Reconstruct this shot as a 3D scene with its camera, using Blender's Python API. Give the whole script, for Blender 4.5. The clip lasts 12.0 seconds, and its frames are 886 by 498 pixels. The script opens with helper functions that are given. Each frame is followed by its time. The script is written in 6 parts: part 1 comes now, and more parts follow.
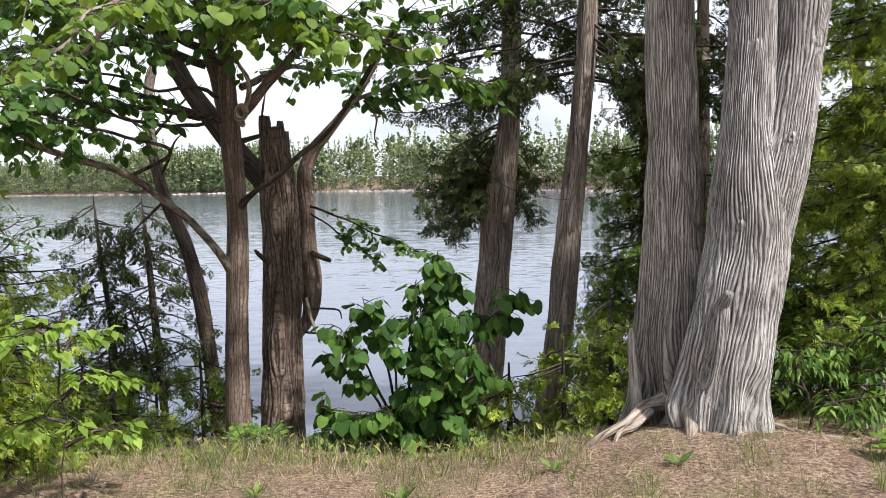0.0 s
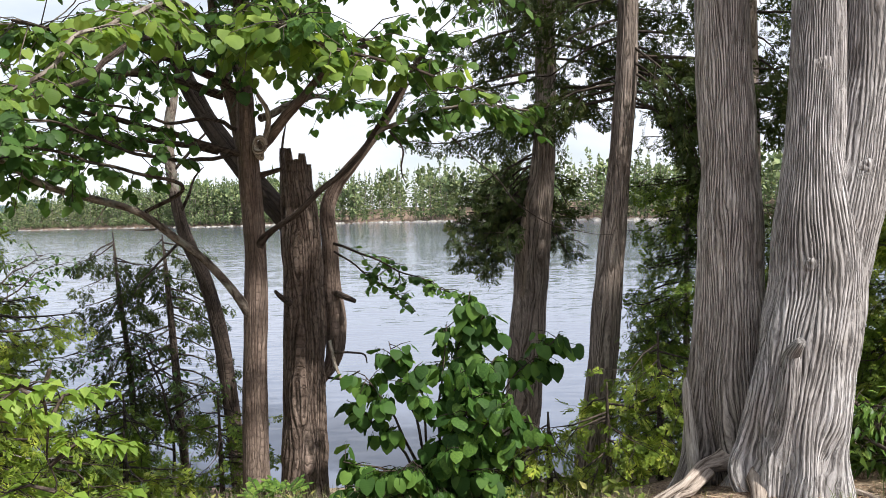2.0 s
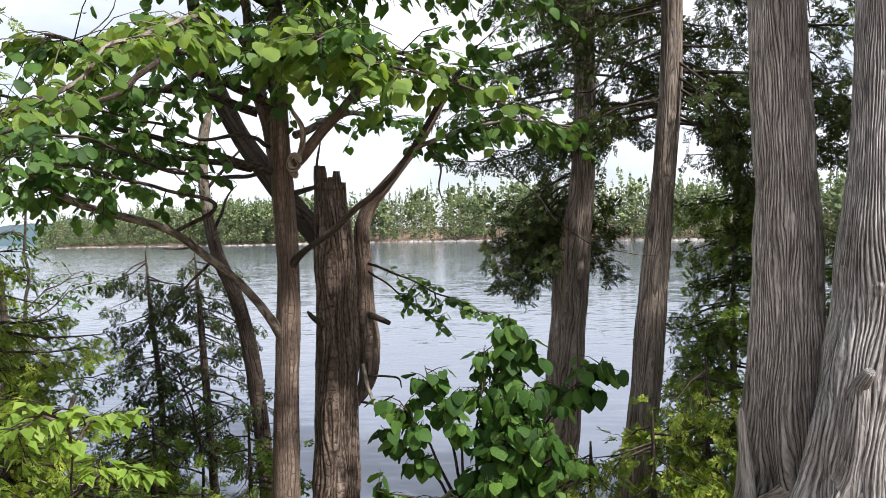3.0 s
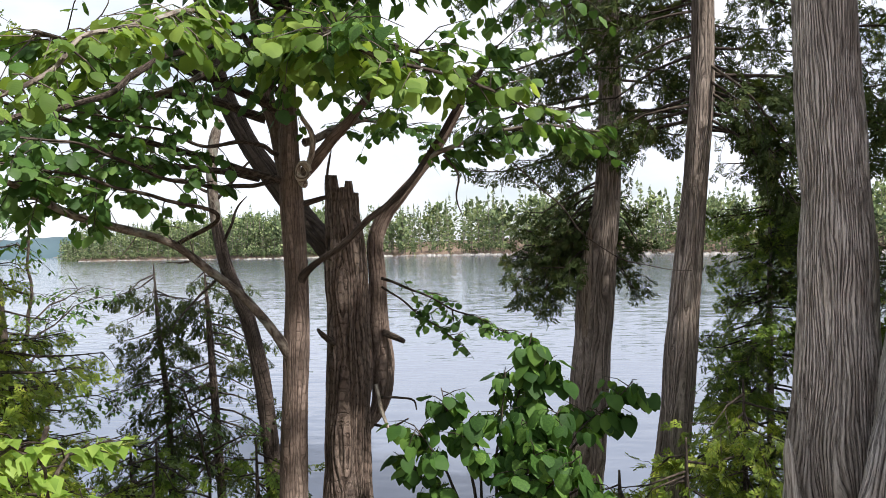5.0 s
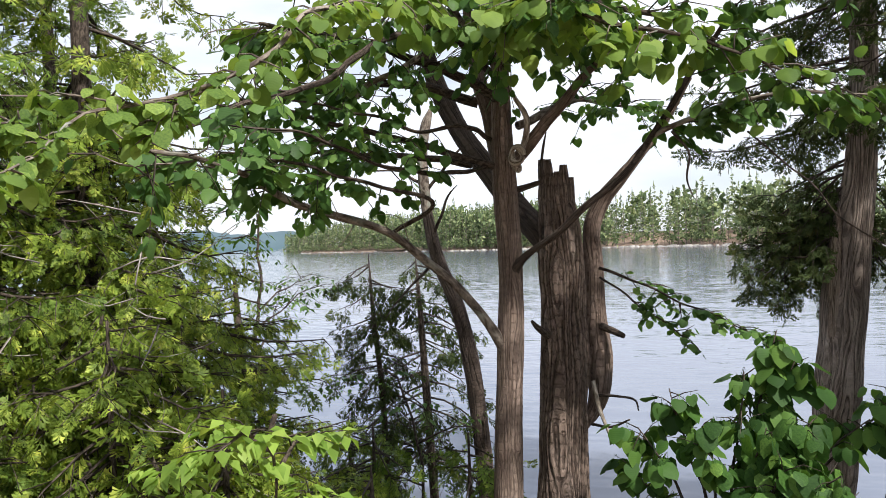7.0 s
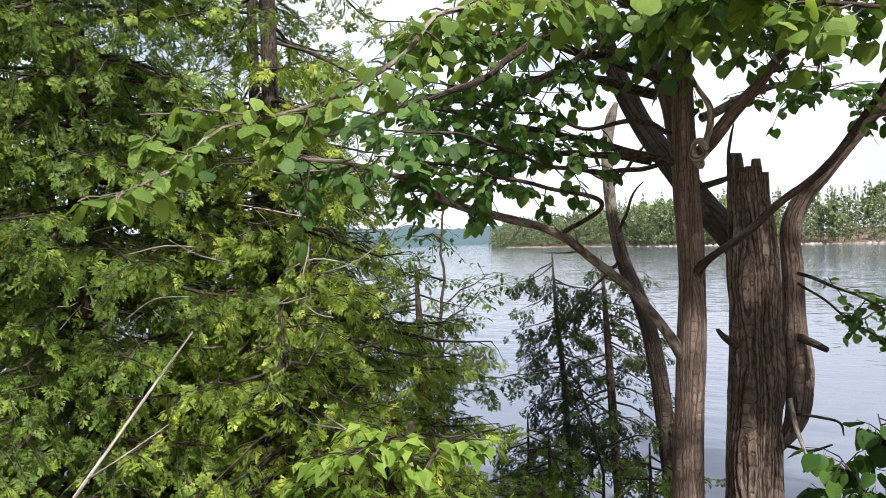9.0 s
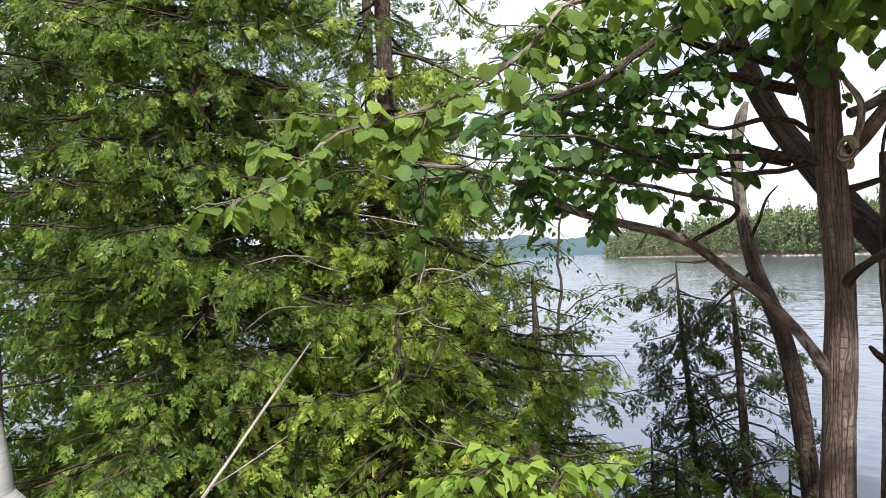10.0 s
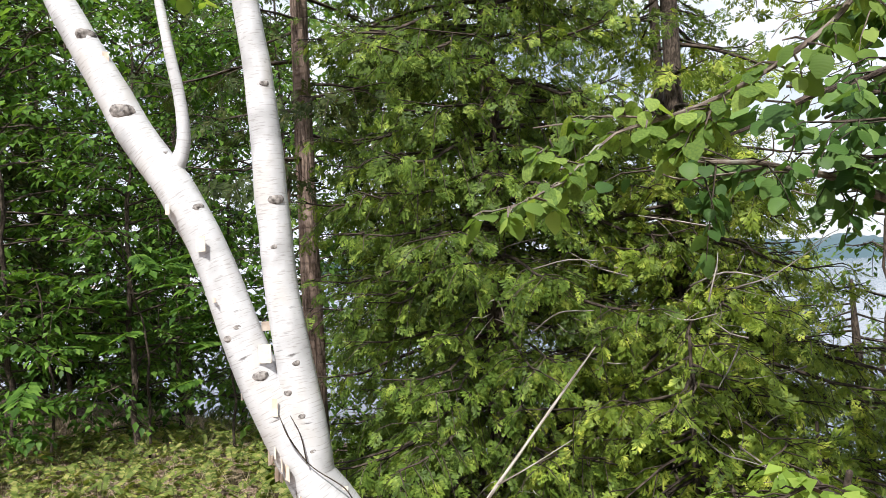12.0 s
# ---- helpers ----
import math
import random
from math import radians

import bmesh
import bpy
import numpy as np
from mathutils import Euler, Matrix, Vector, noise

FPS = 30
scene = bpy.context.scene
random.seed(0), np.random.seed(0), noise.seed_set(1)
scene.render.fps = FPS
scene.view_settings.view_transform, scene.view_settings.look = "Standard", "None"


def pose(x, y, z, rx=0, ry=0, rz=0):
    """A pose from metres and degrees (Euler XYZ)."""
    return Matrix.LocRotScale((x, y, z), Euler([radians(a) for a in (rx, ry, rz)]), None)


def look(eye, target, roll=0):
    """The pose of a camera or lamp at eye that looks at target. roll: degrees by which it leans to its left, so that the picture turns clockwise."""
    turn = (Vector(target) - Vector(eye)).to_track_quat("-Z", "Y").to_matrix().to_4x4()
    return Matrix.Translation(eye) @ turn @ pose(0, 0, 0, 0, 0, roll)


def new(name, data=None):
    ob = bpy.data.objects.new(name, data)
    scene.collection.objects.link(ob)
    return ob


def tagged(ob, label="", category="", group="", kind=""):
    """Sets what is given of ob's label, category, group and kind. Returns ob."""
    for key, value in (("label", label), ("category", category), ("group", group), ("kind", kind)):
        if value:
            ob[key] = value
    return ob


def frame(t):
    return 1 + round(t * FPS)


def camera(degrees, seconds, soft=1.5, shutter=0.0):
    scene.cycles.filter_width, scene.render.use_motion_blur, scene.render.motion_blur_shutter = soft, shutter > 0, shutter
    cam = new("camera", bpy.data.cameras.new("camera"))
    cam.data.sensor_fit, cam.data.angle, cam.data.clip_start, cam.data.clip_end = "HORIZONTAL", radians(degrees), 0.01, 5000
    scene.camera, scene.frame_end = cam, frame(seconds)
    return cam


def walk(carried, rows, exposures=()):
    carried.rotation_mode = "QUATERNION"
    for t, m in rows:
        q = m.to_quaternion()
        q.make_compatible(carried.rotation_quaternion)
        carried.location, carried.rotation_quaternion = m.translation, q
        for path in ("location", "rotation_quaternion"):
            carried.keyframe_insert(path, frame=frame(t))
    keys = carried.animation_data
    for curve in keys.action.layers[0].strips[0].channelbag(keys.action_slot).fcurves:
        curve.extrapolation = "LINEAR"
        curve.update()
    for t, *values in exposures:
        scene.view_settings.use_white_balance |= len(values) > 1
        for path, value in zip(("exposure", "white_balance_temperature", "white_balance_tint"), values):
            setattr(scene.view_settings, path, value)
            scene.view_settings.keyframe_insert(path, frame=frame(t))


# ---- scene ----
cam = camera(60.6, 12.0, soft=0.7)
PATH = [
    (0, (-0.02, -1.238, 1.751), (0.027, 0.752, 1.566), -1.5),
    (0.5, (-0.093, -1.057, 1.76), (-0.053, 0.935, 1.588), -1.6),
    (1, (-0.122, -0.994, 1.768), (-0.091, 1.0, 1.613), -1.6),
    (1.5, (-0.093, -0.9, 1.779), (-0.084, 1.096, 1.647), -1.8),
    (2, (-0.021, -0.744, 1.786), (-0.052, 1.254, 1.683), -2.0),
    (2.5, (-0.021, -0.649, 1.788), (-0.093, 1.348, 1.711), -2.1),
    (3, (-0.094, -0.531, 1.788), (-0.201, 1.466, 1.739), -1.8),
    (3.5, (-0.145, -0.439, 1.805), (-0.242, 1.558, 1.781), -1.6),
    (5.5, (-0.103, -0.084, 1.772), (-0.335, 1.902, 1.762), -2.0),
    (6, (-0.173, -0.003, 1.766), (-0.579, 1.955, 1.739), -1.9),
    (6.5, (-0.239, 0.107, 1.765), (-0.724, 2.047, 1.747), -1.7),
    (7, (-0.286, 0.124, 1.757), (-0.953, 2.01, 1.741), -2.1),
    (9, (-0.121, 0.337, 1.794), (-1.263, 1.979, 1.782), -1.8),
    (9.5, (-0.203, 0.407, 1.792), (-1.435, 1.982, 1.802), -1.9),
    (10, (-0.249, 0.441, 1.79), (-1.619, 1.898, 1.815), -2.0),
    (10.5, (-0.266, 0.48, 1.776), (-1.838, 1.715, 1.825), -2.2),
    (11, (-0.266, 0.505, 1.785), (-1.965, 1.56, 1.84), -1.9),
    (11.5, (-0.252, 0.502, 1.788), (-2.017, 1.442, 1.846), -1.9),
    (12, (-0.24, 0.487, 1.792), (-2.052, 1.331, 1.854), -2.3),
]
walk(cam, [(t, look(eye, target, roll)) for t, eye, target, roll in PATH])

# ---- sky, sun ----
SUN_AZ, SUN_EL = radians(130), radians(50)      # clockwise from +y: behind the camera, to its right
world = bpy.data.worlds.new("sky")
scene.world = world
world.use_nodes = True
wn, wl = world.node_tree.nodes, world.node_tree.links
sky = wn.new("ShaderNodeTexSky")
sky.sky_type, sky.sun_disc = "NISHITA", False
sky.sun_elevation, sky.sun_rotation = SUN_EL, SUN_AZ
w_co = wn.new("ShaderNodeTexCoord")
w_map = wn.new("ShaderNodeMapping")
w_map.inputs["Scale"].default_value = (1.0, 1.0, 3.5)
w_noise = wn.new("ShaderNodeTexNoise")
w_noise.inputs["Scale"].default_value, w_noise.inputs["Detail"].default_value = 2.2, 6
w_ramp = wn.new("ShaderNodeMapRange")
w_ramp.inputs["From Min"].default_value, w_ramp.inputs["From Max"].default_value = 0.32, 0.56
w_ramp.inputs["To Min"].default_value, w_ramp.inputs["To Max"].default_value = 0.4, 1.0
w_mix = wn.new("ShaderNodeMix")
w_mix.data_type = "RGBA"
w_mix.inputs["B"].default_value = (9.15, 9.6, 10.7, 1)      # thin bright cloud over the blue
wl.new(w_co.outputs["Generated"], w_map.inputs["Vector"])
wl.new(w_map.outputs["Vector"], w_noise.inputs["Vector"])
wl.new(w_noise.outputs["Fac"], w_ramp.inputs["Value"])
wl.new(w_ramp.outputs["Result"], w_mix.inputs["Factor"])
wl.new(sky.outputs["Color"], w_mix.inputs["A"])
wl.new(w_mix.outputs["Result"], wn["Background"].inputs["Color"])
wn["Background"].inputs["Strength"].default_value = 0.086

sun = new("sun", bpy.data.lights.new("sun", "SUN"))
sun.data.energy, sun.data.angle, sun.data.color = 4.9, radians(2.0), (1.0, 0.965, 0.905)
sun_from = Vector((math.sin(SUN_AZ) * math.cos(SUN_EL), math.cos(SUN_AZ) * math.cos(SUN_EL), math.sin(SUN_EL)))
sun.matrix_world = look(sun_from * 50, (0, 0, 0))
scene.view_settings.exposure = 0.52

# ---- materials ----


def start_material(name):
    m = bpy.data.materials.new(name)
    m.use_nodes = True
    nt = m.node_tree
    return m, nt, nt.nodes["Principled BSDF"], nt.nodes["Material Output"]


def add(nt, kind, links=None, **values):
    n = nt.nodes.new(kind)
    for k, v in values.items():
        key = k.replace("_", " ")
        if key in n.inputs:
            n.inputs[key].default_value = v
    for k, v in (links or {}).items():
        nt.links.new(v, n.inputs[k])
    return n


def ramp(nt, fac, stops):
    r = nt.nodes.new("ShaderNodeValToRGB")
    nt.links.new(fac, r.inputs["Fac"])
    while len(r.color_ramp.elements) < len(stops):
        r.color_ramp.elements.new(0.5)
    for e, (p, c) in zip(r.color_ramp.elements, stops):
        e.position, e.color = p, (*c, 1)
    return r.outputs["Color"]


def mapped(nt, output, scale):
    co = nt.nodes.new("ShaderNodeTexCoord")
    mp = nt.nodes.new("ShaderNodeMapping")
    mp.inputs["Scale"].default_value = scale
    nt.links.new(co.outputs[output], mp.inputs["Vector"])
    return mp.outputs["Vector"]


def mixed(nt, fac, a, b, mode="MIX"):
    n = nt.nodes.new("ShaderNodeMix")
    n.data_type, n.blend_type = "RGBA", mode
    for sock, v in (("Factor", fac), ("A", a), ("B", b)):
        if isinstance(v, bpy.types.NodeSocket):
            nt.links.new(v, n.inputs[sock])
        else:
            n.inputs[sock].default_value = (*v, 1) if isinstance(v, tuple) else v
    return n.outputs["Result"]


def leaf_material(name, dark, light, tip, rough=0.5, trans=0.35, veins=False, patch=1.3, deep=0.72, high=1.2, clump=0.0):
    """Leaves: each island or object takes its own tone between dark, light and tip."""
    m, nt, bsdf, out = start_material(name)
    geo = nt.nodes.new("ShaderNodeNewGeometry")
    info = nt.nodes.new("ShaderNodeObjectInfo")
    tot = add(nt, "ShaderNodeMath", {0: geo.outputs["Random Per Island"], 1: info.outputs["Random"]})
    fr = add(nt, "ShaderNodeMath", {0: tot.outputs[0]})
    fr.operation = "FRACT"
    pick = fr.outputs[0]
    if clump:
        cn = add(nt, "ShaderNodeTexNoise", {"Vector": mapped(nt, "Object", (clump, clump, clump))}, Scale=1.0, Detail=2.0)
        wide = add(nt, "ShaderNodeMapRange", {"Value": cn.outputs["Fac"]}, From_Min=0.33, From_Max=0.67)
        half = add(nt, "ShaderNodeMix", {"A": pick, "B": wide.outputs["Result"]}, Factor=0.68)
        pick = half.outputs["Result"]
    col = ramp(nt, pick, [(0.0, dark), (0.6, light), (0.97, tip), (1.0, tip)])
    patches = add(nt, "ShaderNodeTexNoise", {"Vector": mapped(nt, "Object", (patch, patch, patch * 0.6))}, Detail=3.0)
    tone = ramp(nt, patches.outputs["Fac"], [(0.34, (deep, deep * 1.05, deep)), (0.66, (high, high * 0.96, high * 0.88))])
    col = mixed(nt, 1.0, col, tone, "MULTIPLY")
    if veins:
        wave = add(nt, "ShaderNodeTexWave", {"Vector": mapped(nt, "UV", (1.0, 1.0, 1.0))}, Scale=2.4, Distortion=1.0)
        wave.bands_direction = "Y"
        bump = add(nt, "ShaderNodeBump", {"Height": wave.outputs["Fac"]}, Strength=0.1, Distance=0.006)
        nt.links.new(bump.outputs["Normal"], bsdf.inputs["Normal"])
    nt.links.new(col, bsdf.inputs["Base Color"])
    bsdf.inputs["Roughness"].default_value = rough
    bsdf.inputs["Specular IOR Level"].default_value = 0.2
    tcol = mixed(nt, 1.0, col, (1.8, 1.7, 0.9), "MULTIPLY")
    tl = add(nt, "ShaderNodeBsdfTranslucent", {"Color": tcol})
    ms = nt.nodes.new("ShaderNodeMixShader")
    ms.inputs["Fac"].default_value = trans
    nt.links.new(bsdf.outputs[0], ms.inputs[1])
    nt.links.new(tl.outputs[0], ms.inputs[2])
    nt.links.new(ms.outputs[0], out.inputs["Surface"])
    return m


def bark_material(name, crack, mid, pale, across, along, bump=0.6, moss=None):
    """Bark along UV metres: stretched fibres, long cracks, weathered patches."""
    m, nt, bsdf, out = start_material(name)
    fib = add(nt, "ShaderNodeTexNoise", {"Vector": mapped(nt, "UV", (across, along, 1))}, Scale=1.0, Detail=7.0, Roughness=0.62, Distortion=0.6)
    fine = add(nt, "ShaderNodeTexNoise", {"Vector": mapped(nt, "UV", (across * 4, along * 5, 1))}, Scale=1.0, Detail=4.0)
    big = add(nt, "ShaderNodeTexNoise", {"Vector": mapped(nt, "Object", (2.2, 2.2, 0.9))}, Scale=1.0, Detail=4.0)
    col = ramp(nt, fib.outputs["Fac"], [(0.38, crack), (0.48, mid), (0.6, pale)])
    height = fib.outputs["Fac"]
    tone = ramp(nt, big.outputs["Fac"], [(0.3, (0.68, 0.66, 0.64)), (0.7, (1.22, 1.2, 1.18))])
    col = mixed(nt, 1.0, col, tone, "MULTIPLY")
    speck = ramp(nt, fine.outputs["Fac"], [(0.35, (0.75, 0.75, 0.75)), (0.65, (1.15, 1.15, 1.15))])
    col = mixed(nt, 1.0, col, speck, "MULTIPLY")
    if moss:
        lich = add(nt, "ShaderNodeTexNoise", {"Vector": mapped(nt, "Object", (7, 7, 5))}, Scale=1.0, Detail=6.0)
        lf = ramp(nt, lich.outputs["Fac"], [(0.55, (0, 0, 0)), (0.68, (0.6, 0.6, 0.6))])
        col = mixed(nt, lf, col, moss)
    nt.links.new(col, bsdf.inputs["Base Color"])
    bsdf.inputs["Roughness"].default_value = 0.9
    bsdf.inputs["Specular IOR Level"].default_value = 0.2
    b = add(nt, "ShaderNodeBump", {"Height": height}, Strength=bump, Distance=0.03)
    b2 = add(nt, "ShaderNodeBump", {"Height": fine.outputs["Fac"], "Normal": b.outputs["Normal"]}, Strength=0.35, Distance=0.008)
    nt.links.new(b2.outputs["Normal"], bsdf.inputs["Normal"])
    return m


def grain_bark(name, crack, mid, pale, cut=0.0, furrow=0.3, bump=0.8, wobble=0.35, lichen=None, blotch=0.3, thread=0.35, notch=0.45):
    """Bark in strips: UV x counts the strips round the stem, UV y runs up it in metres; cut: cross cracks for each metre."""
    m, nt, bsdf, out = start_material(name)

    def calc(op, a, b=0.0, c=0.0):
        n = nt.nodes.new("ShaderNodeMath")
        n.operation = op
        for k, v in enumerate((a, b, c)):
            if isinstance(v, bpy.types.NodeSocket):
                nt.links.new(v, n.inputs[k])
            else:
                n.inputs[k].default_value = v
        return n.outputs[0]
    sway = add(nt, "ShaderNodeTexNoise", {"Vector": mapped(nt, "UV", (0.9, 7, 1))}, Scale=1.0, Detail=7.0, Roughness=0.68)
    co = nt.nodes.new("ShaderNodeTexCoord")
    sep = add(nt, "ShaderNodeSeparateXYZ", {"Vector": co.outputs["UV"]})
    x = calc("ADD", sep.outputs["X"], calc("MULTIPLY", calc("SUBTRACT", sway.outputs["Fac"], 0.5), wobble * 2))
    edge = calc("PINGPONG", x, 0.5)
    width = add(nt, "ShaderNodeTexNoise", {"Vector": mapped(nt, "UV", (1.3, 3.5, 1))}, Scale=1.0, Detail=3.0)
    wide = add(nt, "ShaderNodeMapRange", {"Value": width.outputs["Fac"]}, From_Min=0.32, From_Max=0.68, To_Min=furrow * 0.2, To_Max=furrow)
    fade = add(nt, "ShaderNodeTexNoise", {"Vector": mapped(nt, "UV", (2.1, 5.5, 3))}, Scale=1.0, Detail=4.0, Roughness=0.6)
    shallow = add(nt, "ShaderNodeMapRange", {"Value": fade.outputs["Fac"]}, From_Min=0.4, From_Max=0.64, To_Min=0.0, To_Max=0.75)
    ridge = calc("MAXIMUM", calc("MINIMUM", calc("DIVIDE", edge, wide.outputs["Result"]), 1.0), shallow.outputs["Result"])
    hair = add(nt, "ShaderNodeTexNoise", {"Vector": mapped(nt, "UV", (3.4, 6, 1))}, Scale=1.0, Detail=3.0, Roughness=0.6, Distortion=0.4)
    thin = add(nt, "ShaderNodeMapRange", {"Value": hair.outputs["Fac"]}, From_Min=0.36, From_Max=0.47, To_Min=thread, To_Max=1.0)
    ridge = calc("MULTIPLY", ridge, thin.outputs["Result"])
    if cut:
        strip = calc("FLOOR", x)
        dice = nt.nodes.new("ShaderNodeTexWhiteNoise")
        dice.noise_dimensions = "1D"
        nt.links.new(strip, dice.inputs["W"])
        jag = add(nt, "ShaderNodeTexNoise", {"Vector": mapped(nt, "UV", (4, 22, 1))}, Scale=1.0, Detail=3.0)
        run = calc("ADD", calc("MULTIPLY_ADD", sep.outputs["Y"], cut, calc("MULTIPLY", dice.outputs["Value"], 7.0)), calc("MULTIPLY", jag.outputs["Fac"], 1.1))
        across = calc("MINIMUM", calc("DIVIDE", calc("PINGPONG", run, 0.5), 0.15), 1.0)
        ridge = calc("MULTIPLY", ridge, calc("MULTIPLY_ADD", across, notch, 1 - notch))
    fine = add(nt, "ShaderNodeTexNoise", {"Vector": mapped(nt, "UV", (7, 14, 1))}, Scale=1.0, Detail=5.0, Roughness=0.65)
    patch = add(nt, "ShaderNodeTexNoise", {"Vector": mapped(nt, "UV", (0.9, 2.2, 1))}, Scale=1.0, Detail=4.0, Roughness=0.6)
    big = add(nt, "ShaderNodeTexNoise", {"Vector": mapped(nt, "Object", (2.6, 2.6, 1.1))}, Scale=1.0, Detail=5.0)
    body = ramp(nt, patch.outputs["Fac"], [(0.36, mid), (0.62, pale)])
    # Furrows and cracks: dark inner bark, with crevice shade put into the colour too.
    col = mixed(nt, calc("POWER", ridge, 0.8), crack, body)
    speck = ramp(nt, fine.outputs["Fac"], [(0.34, (0.62, 0.61, 0.6)), (0.66, (1.22, 1.22, 1.22))])
    col = mixed(nt, 0.85, col, speck, "MULTIPLY")
    tone = ramp(nt, big.outputs["Fac"], [(0.32, (1 - blotch, 1 - blotch * 1.06, 1 - blotch * 1.12)), (0.68, (1 + blotch * 0.6,) * 3)])
    col = mixed(nt, 1.0, col, tone, "MULTIPLY")
    if lichen:
        lf = ramp(nt, add(nt, "ShaderNodeTexNoise", {"Vector": mapped(nt, "Object", (9, 9, 6))}, Scale=1.0, Detail=6.0).outputs["Fac"], [(0.56, (0, 0, 0)), (0.7, (0.55, 0.55, 0.55))])
        col = mixed(nt, lf, col, lichen)
    nt.links.new(col, bsdf.inputs["Base Color"])
    bsdf.inputs["Roughness"].default_value = 0.9
    bsdf.inputs["Specular IOR Level"].default_value = 0.2
    b = add(nt, "ShaderNodeBump", {"Height": ridge}, Strength=bump, Distance=0.014)
    b2 = add(nt, "ShaderNodeBump", {"Height": fine.outputs["Fac"], "Normal": b.outputs["Normal"]}, Strength=0.55, Distance=0.006)
    nt.links.new(b2.outputs["Normal"], bsdf.inputs["Normal"])
    return m


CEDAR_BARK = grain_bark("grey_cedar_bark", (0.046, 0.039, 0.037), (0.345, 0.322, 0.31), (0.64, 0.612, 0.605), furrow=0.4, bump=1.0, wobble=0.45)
# Same tree's bark for the left stem, with its shade put into the colour.
CEDAR_SHADED_BARK = grain_bark("shaded_cedar_bark", (0.05, 0.04, 0.035), (0.31, 0.275, 0.25), (0.56, 0.515, 0.48), furrow=0.36, bump=1.0, wobble=0.45, blotch=0.4)
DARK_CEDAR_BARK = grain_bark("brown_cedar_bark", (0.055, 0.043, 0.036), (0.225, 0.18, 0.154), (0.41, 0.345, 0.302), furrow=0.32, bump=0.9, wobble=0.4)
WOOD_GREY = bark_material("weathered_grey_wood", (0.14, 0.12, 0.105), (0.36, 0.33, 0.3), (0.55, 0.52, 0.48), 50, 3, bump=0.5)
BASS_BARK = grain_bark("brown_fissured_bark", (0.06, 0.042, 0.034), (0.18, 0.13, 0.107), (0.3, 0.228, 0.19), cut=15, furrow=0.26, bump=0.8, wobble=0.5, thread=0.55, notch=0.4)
# Slanting and leaning limbs: canopy shade is put into this darkened bark.
DARK_LIMB = grain_bark("shaded_rough_bark", (0.02, 0.016, 0.013), (0.072, 0.053, 0.044), (0.13, 0.1, 0.084), cut=18, furrow=0.3, bump=0.9, wobble=0.4, thread=0.7)
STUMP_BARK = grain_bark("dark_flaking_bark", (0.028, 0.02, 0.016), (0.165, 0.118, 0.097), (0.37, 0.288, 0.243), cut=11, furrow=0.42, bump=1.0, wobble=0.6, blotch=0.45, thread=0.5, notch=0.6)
LIMB_BARK = bark_material("smooth_grey_brown_bark", (0.07, 0.055, 0.047), (0.16, 0.13, 0.11), (0.28, 0.245, 0.21), 30, 9, bump=0.4, moss=(0.3, 0.32, 0.27))
# Twig bark darkened further: shade on stems and limbs is put into its colour.
TWIG_BARK = bark_material("shaded_twig_bark", (0.022, 0.018, 0.015), (0.054, 0.042, 0.034), (0.11, 0.088, 0.073), 60, 20, bump=0.2)
ROOT_BARK = bark_material("worn_brown_root", (0.11, 0.085, 0.07), (0.29, 0.24, 0.205), (0.46, 0.4, 0.35), 40, 4, bump=0.5)
SPLIT_WOOD = bark_material("weathered_split_wood", (0.1, 0.075, 0.06), (0.3, 0.235, 0.19), (0.46, 0.385, 0.32), 3.0, 2.5, bump=0.6)
DEAD_WOOD = bark_material("bare_dead_wood", (0.12, 0.09, 0.07), (0.33, 0.28, 0.23), (0.5, 0.45, 0.39), 40, 6, bump=0.4)

BASS_LEAF = leaf_material("basswood_leaf", (0.034, 0.08, 0.022), (0.072, 0.15, 0.038), (0.15, 0.25, 0.075), 0.5, 0.38, True)
# Front-limb leaves, young and sunlit: the sunlight is put into the paler colour.
BASS_NEAR = leaf_material("sunlit_young_basswood_leaf", (0.084, 0.15, 0.034), (0.148, 0.236, 0.052), (0.27, 0.37, 0.095), 0.6, 0.45, True)
SPROUT_LEAF = leaf_material("sprout_leaf", (0.026, 0.066, 0.016), (0.06, 0.135, 0.03), (0.13, 0.235, 0.05), 0.6, 0.34, True)
BRIGHT_LEAF = leaf_material("bright_sapling_leaf", (0.125, 0.205, 0.036), (0.2, 0.315, 0.062), (0.3, 0.41, 0.1), 0.5, 0.4)
# Cedar sprays in sunlit, shaded and silhouette tones: light and shade put into colour.
CEDAR_SUN = leaf_material("sunlit_yellow_green_spray", (0.062, 0.11, 0.018), (0.195, 0.275, 0.045), (0.44, 0.48, 0.1), 0.5, 0.34, deep=0.58, high=1.35, clump=9.0)
CEDAR_GREEN = leaf_material("green_cedar_spray", (0.042, 0.084, 0.0165), (0.126, 0.202, 0.037), (0.29, 0.365, 0.075), 0.5, 0.32, deep=0.53, high=1.35, clump=9.0)
CEDAR_DARK = leaf_material("shaded_cedar_spray", (0.026, 0.042, 0.014), (0.052, 0.076, 0.024), (0.1, 0.11, 0.04), 0.75, 0.22, clump=9.0)
CEDAR_SHADE = leaf_material("silhouette_cedar_spray", (0.02, 0.034, 0.01), (0.042, 0.062, 0.017), (0.085, 0.105, 0.026), 0.75, 0.2, clump=9.0)
WOODS_LEAF = leaf_material("woodland_leaf", (0.034, 0.086, 0.016), (0.08, 0.17, 0.03), (0.145, 0.26, 0.05), 0.5, 0.4)
SHRUB_LEAF = leaf_material("shrub_leaf", (0.045, 0.1, 0.022), (0.11, 0.2, 0.042), (0.22, 0.32, 0.075), 0.4, 0.3)
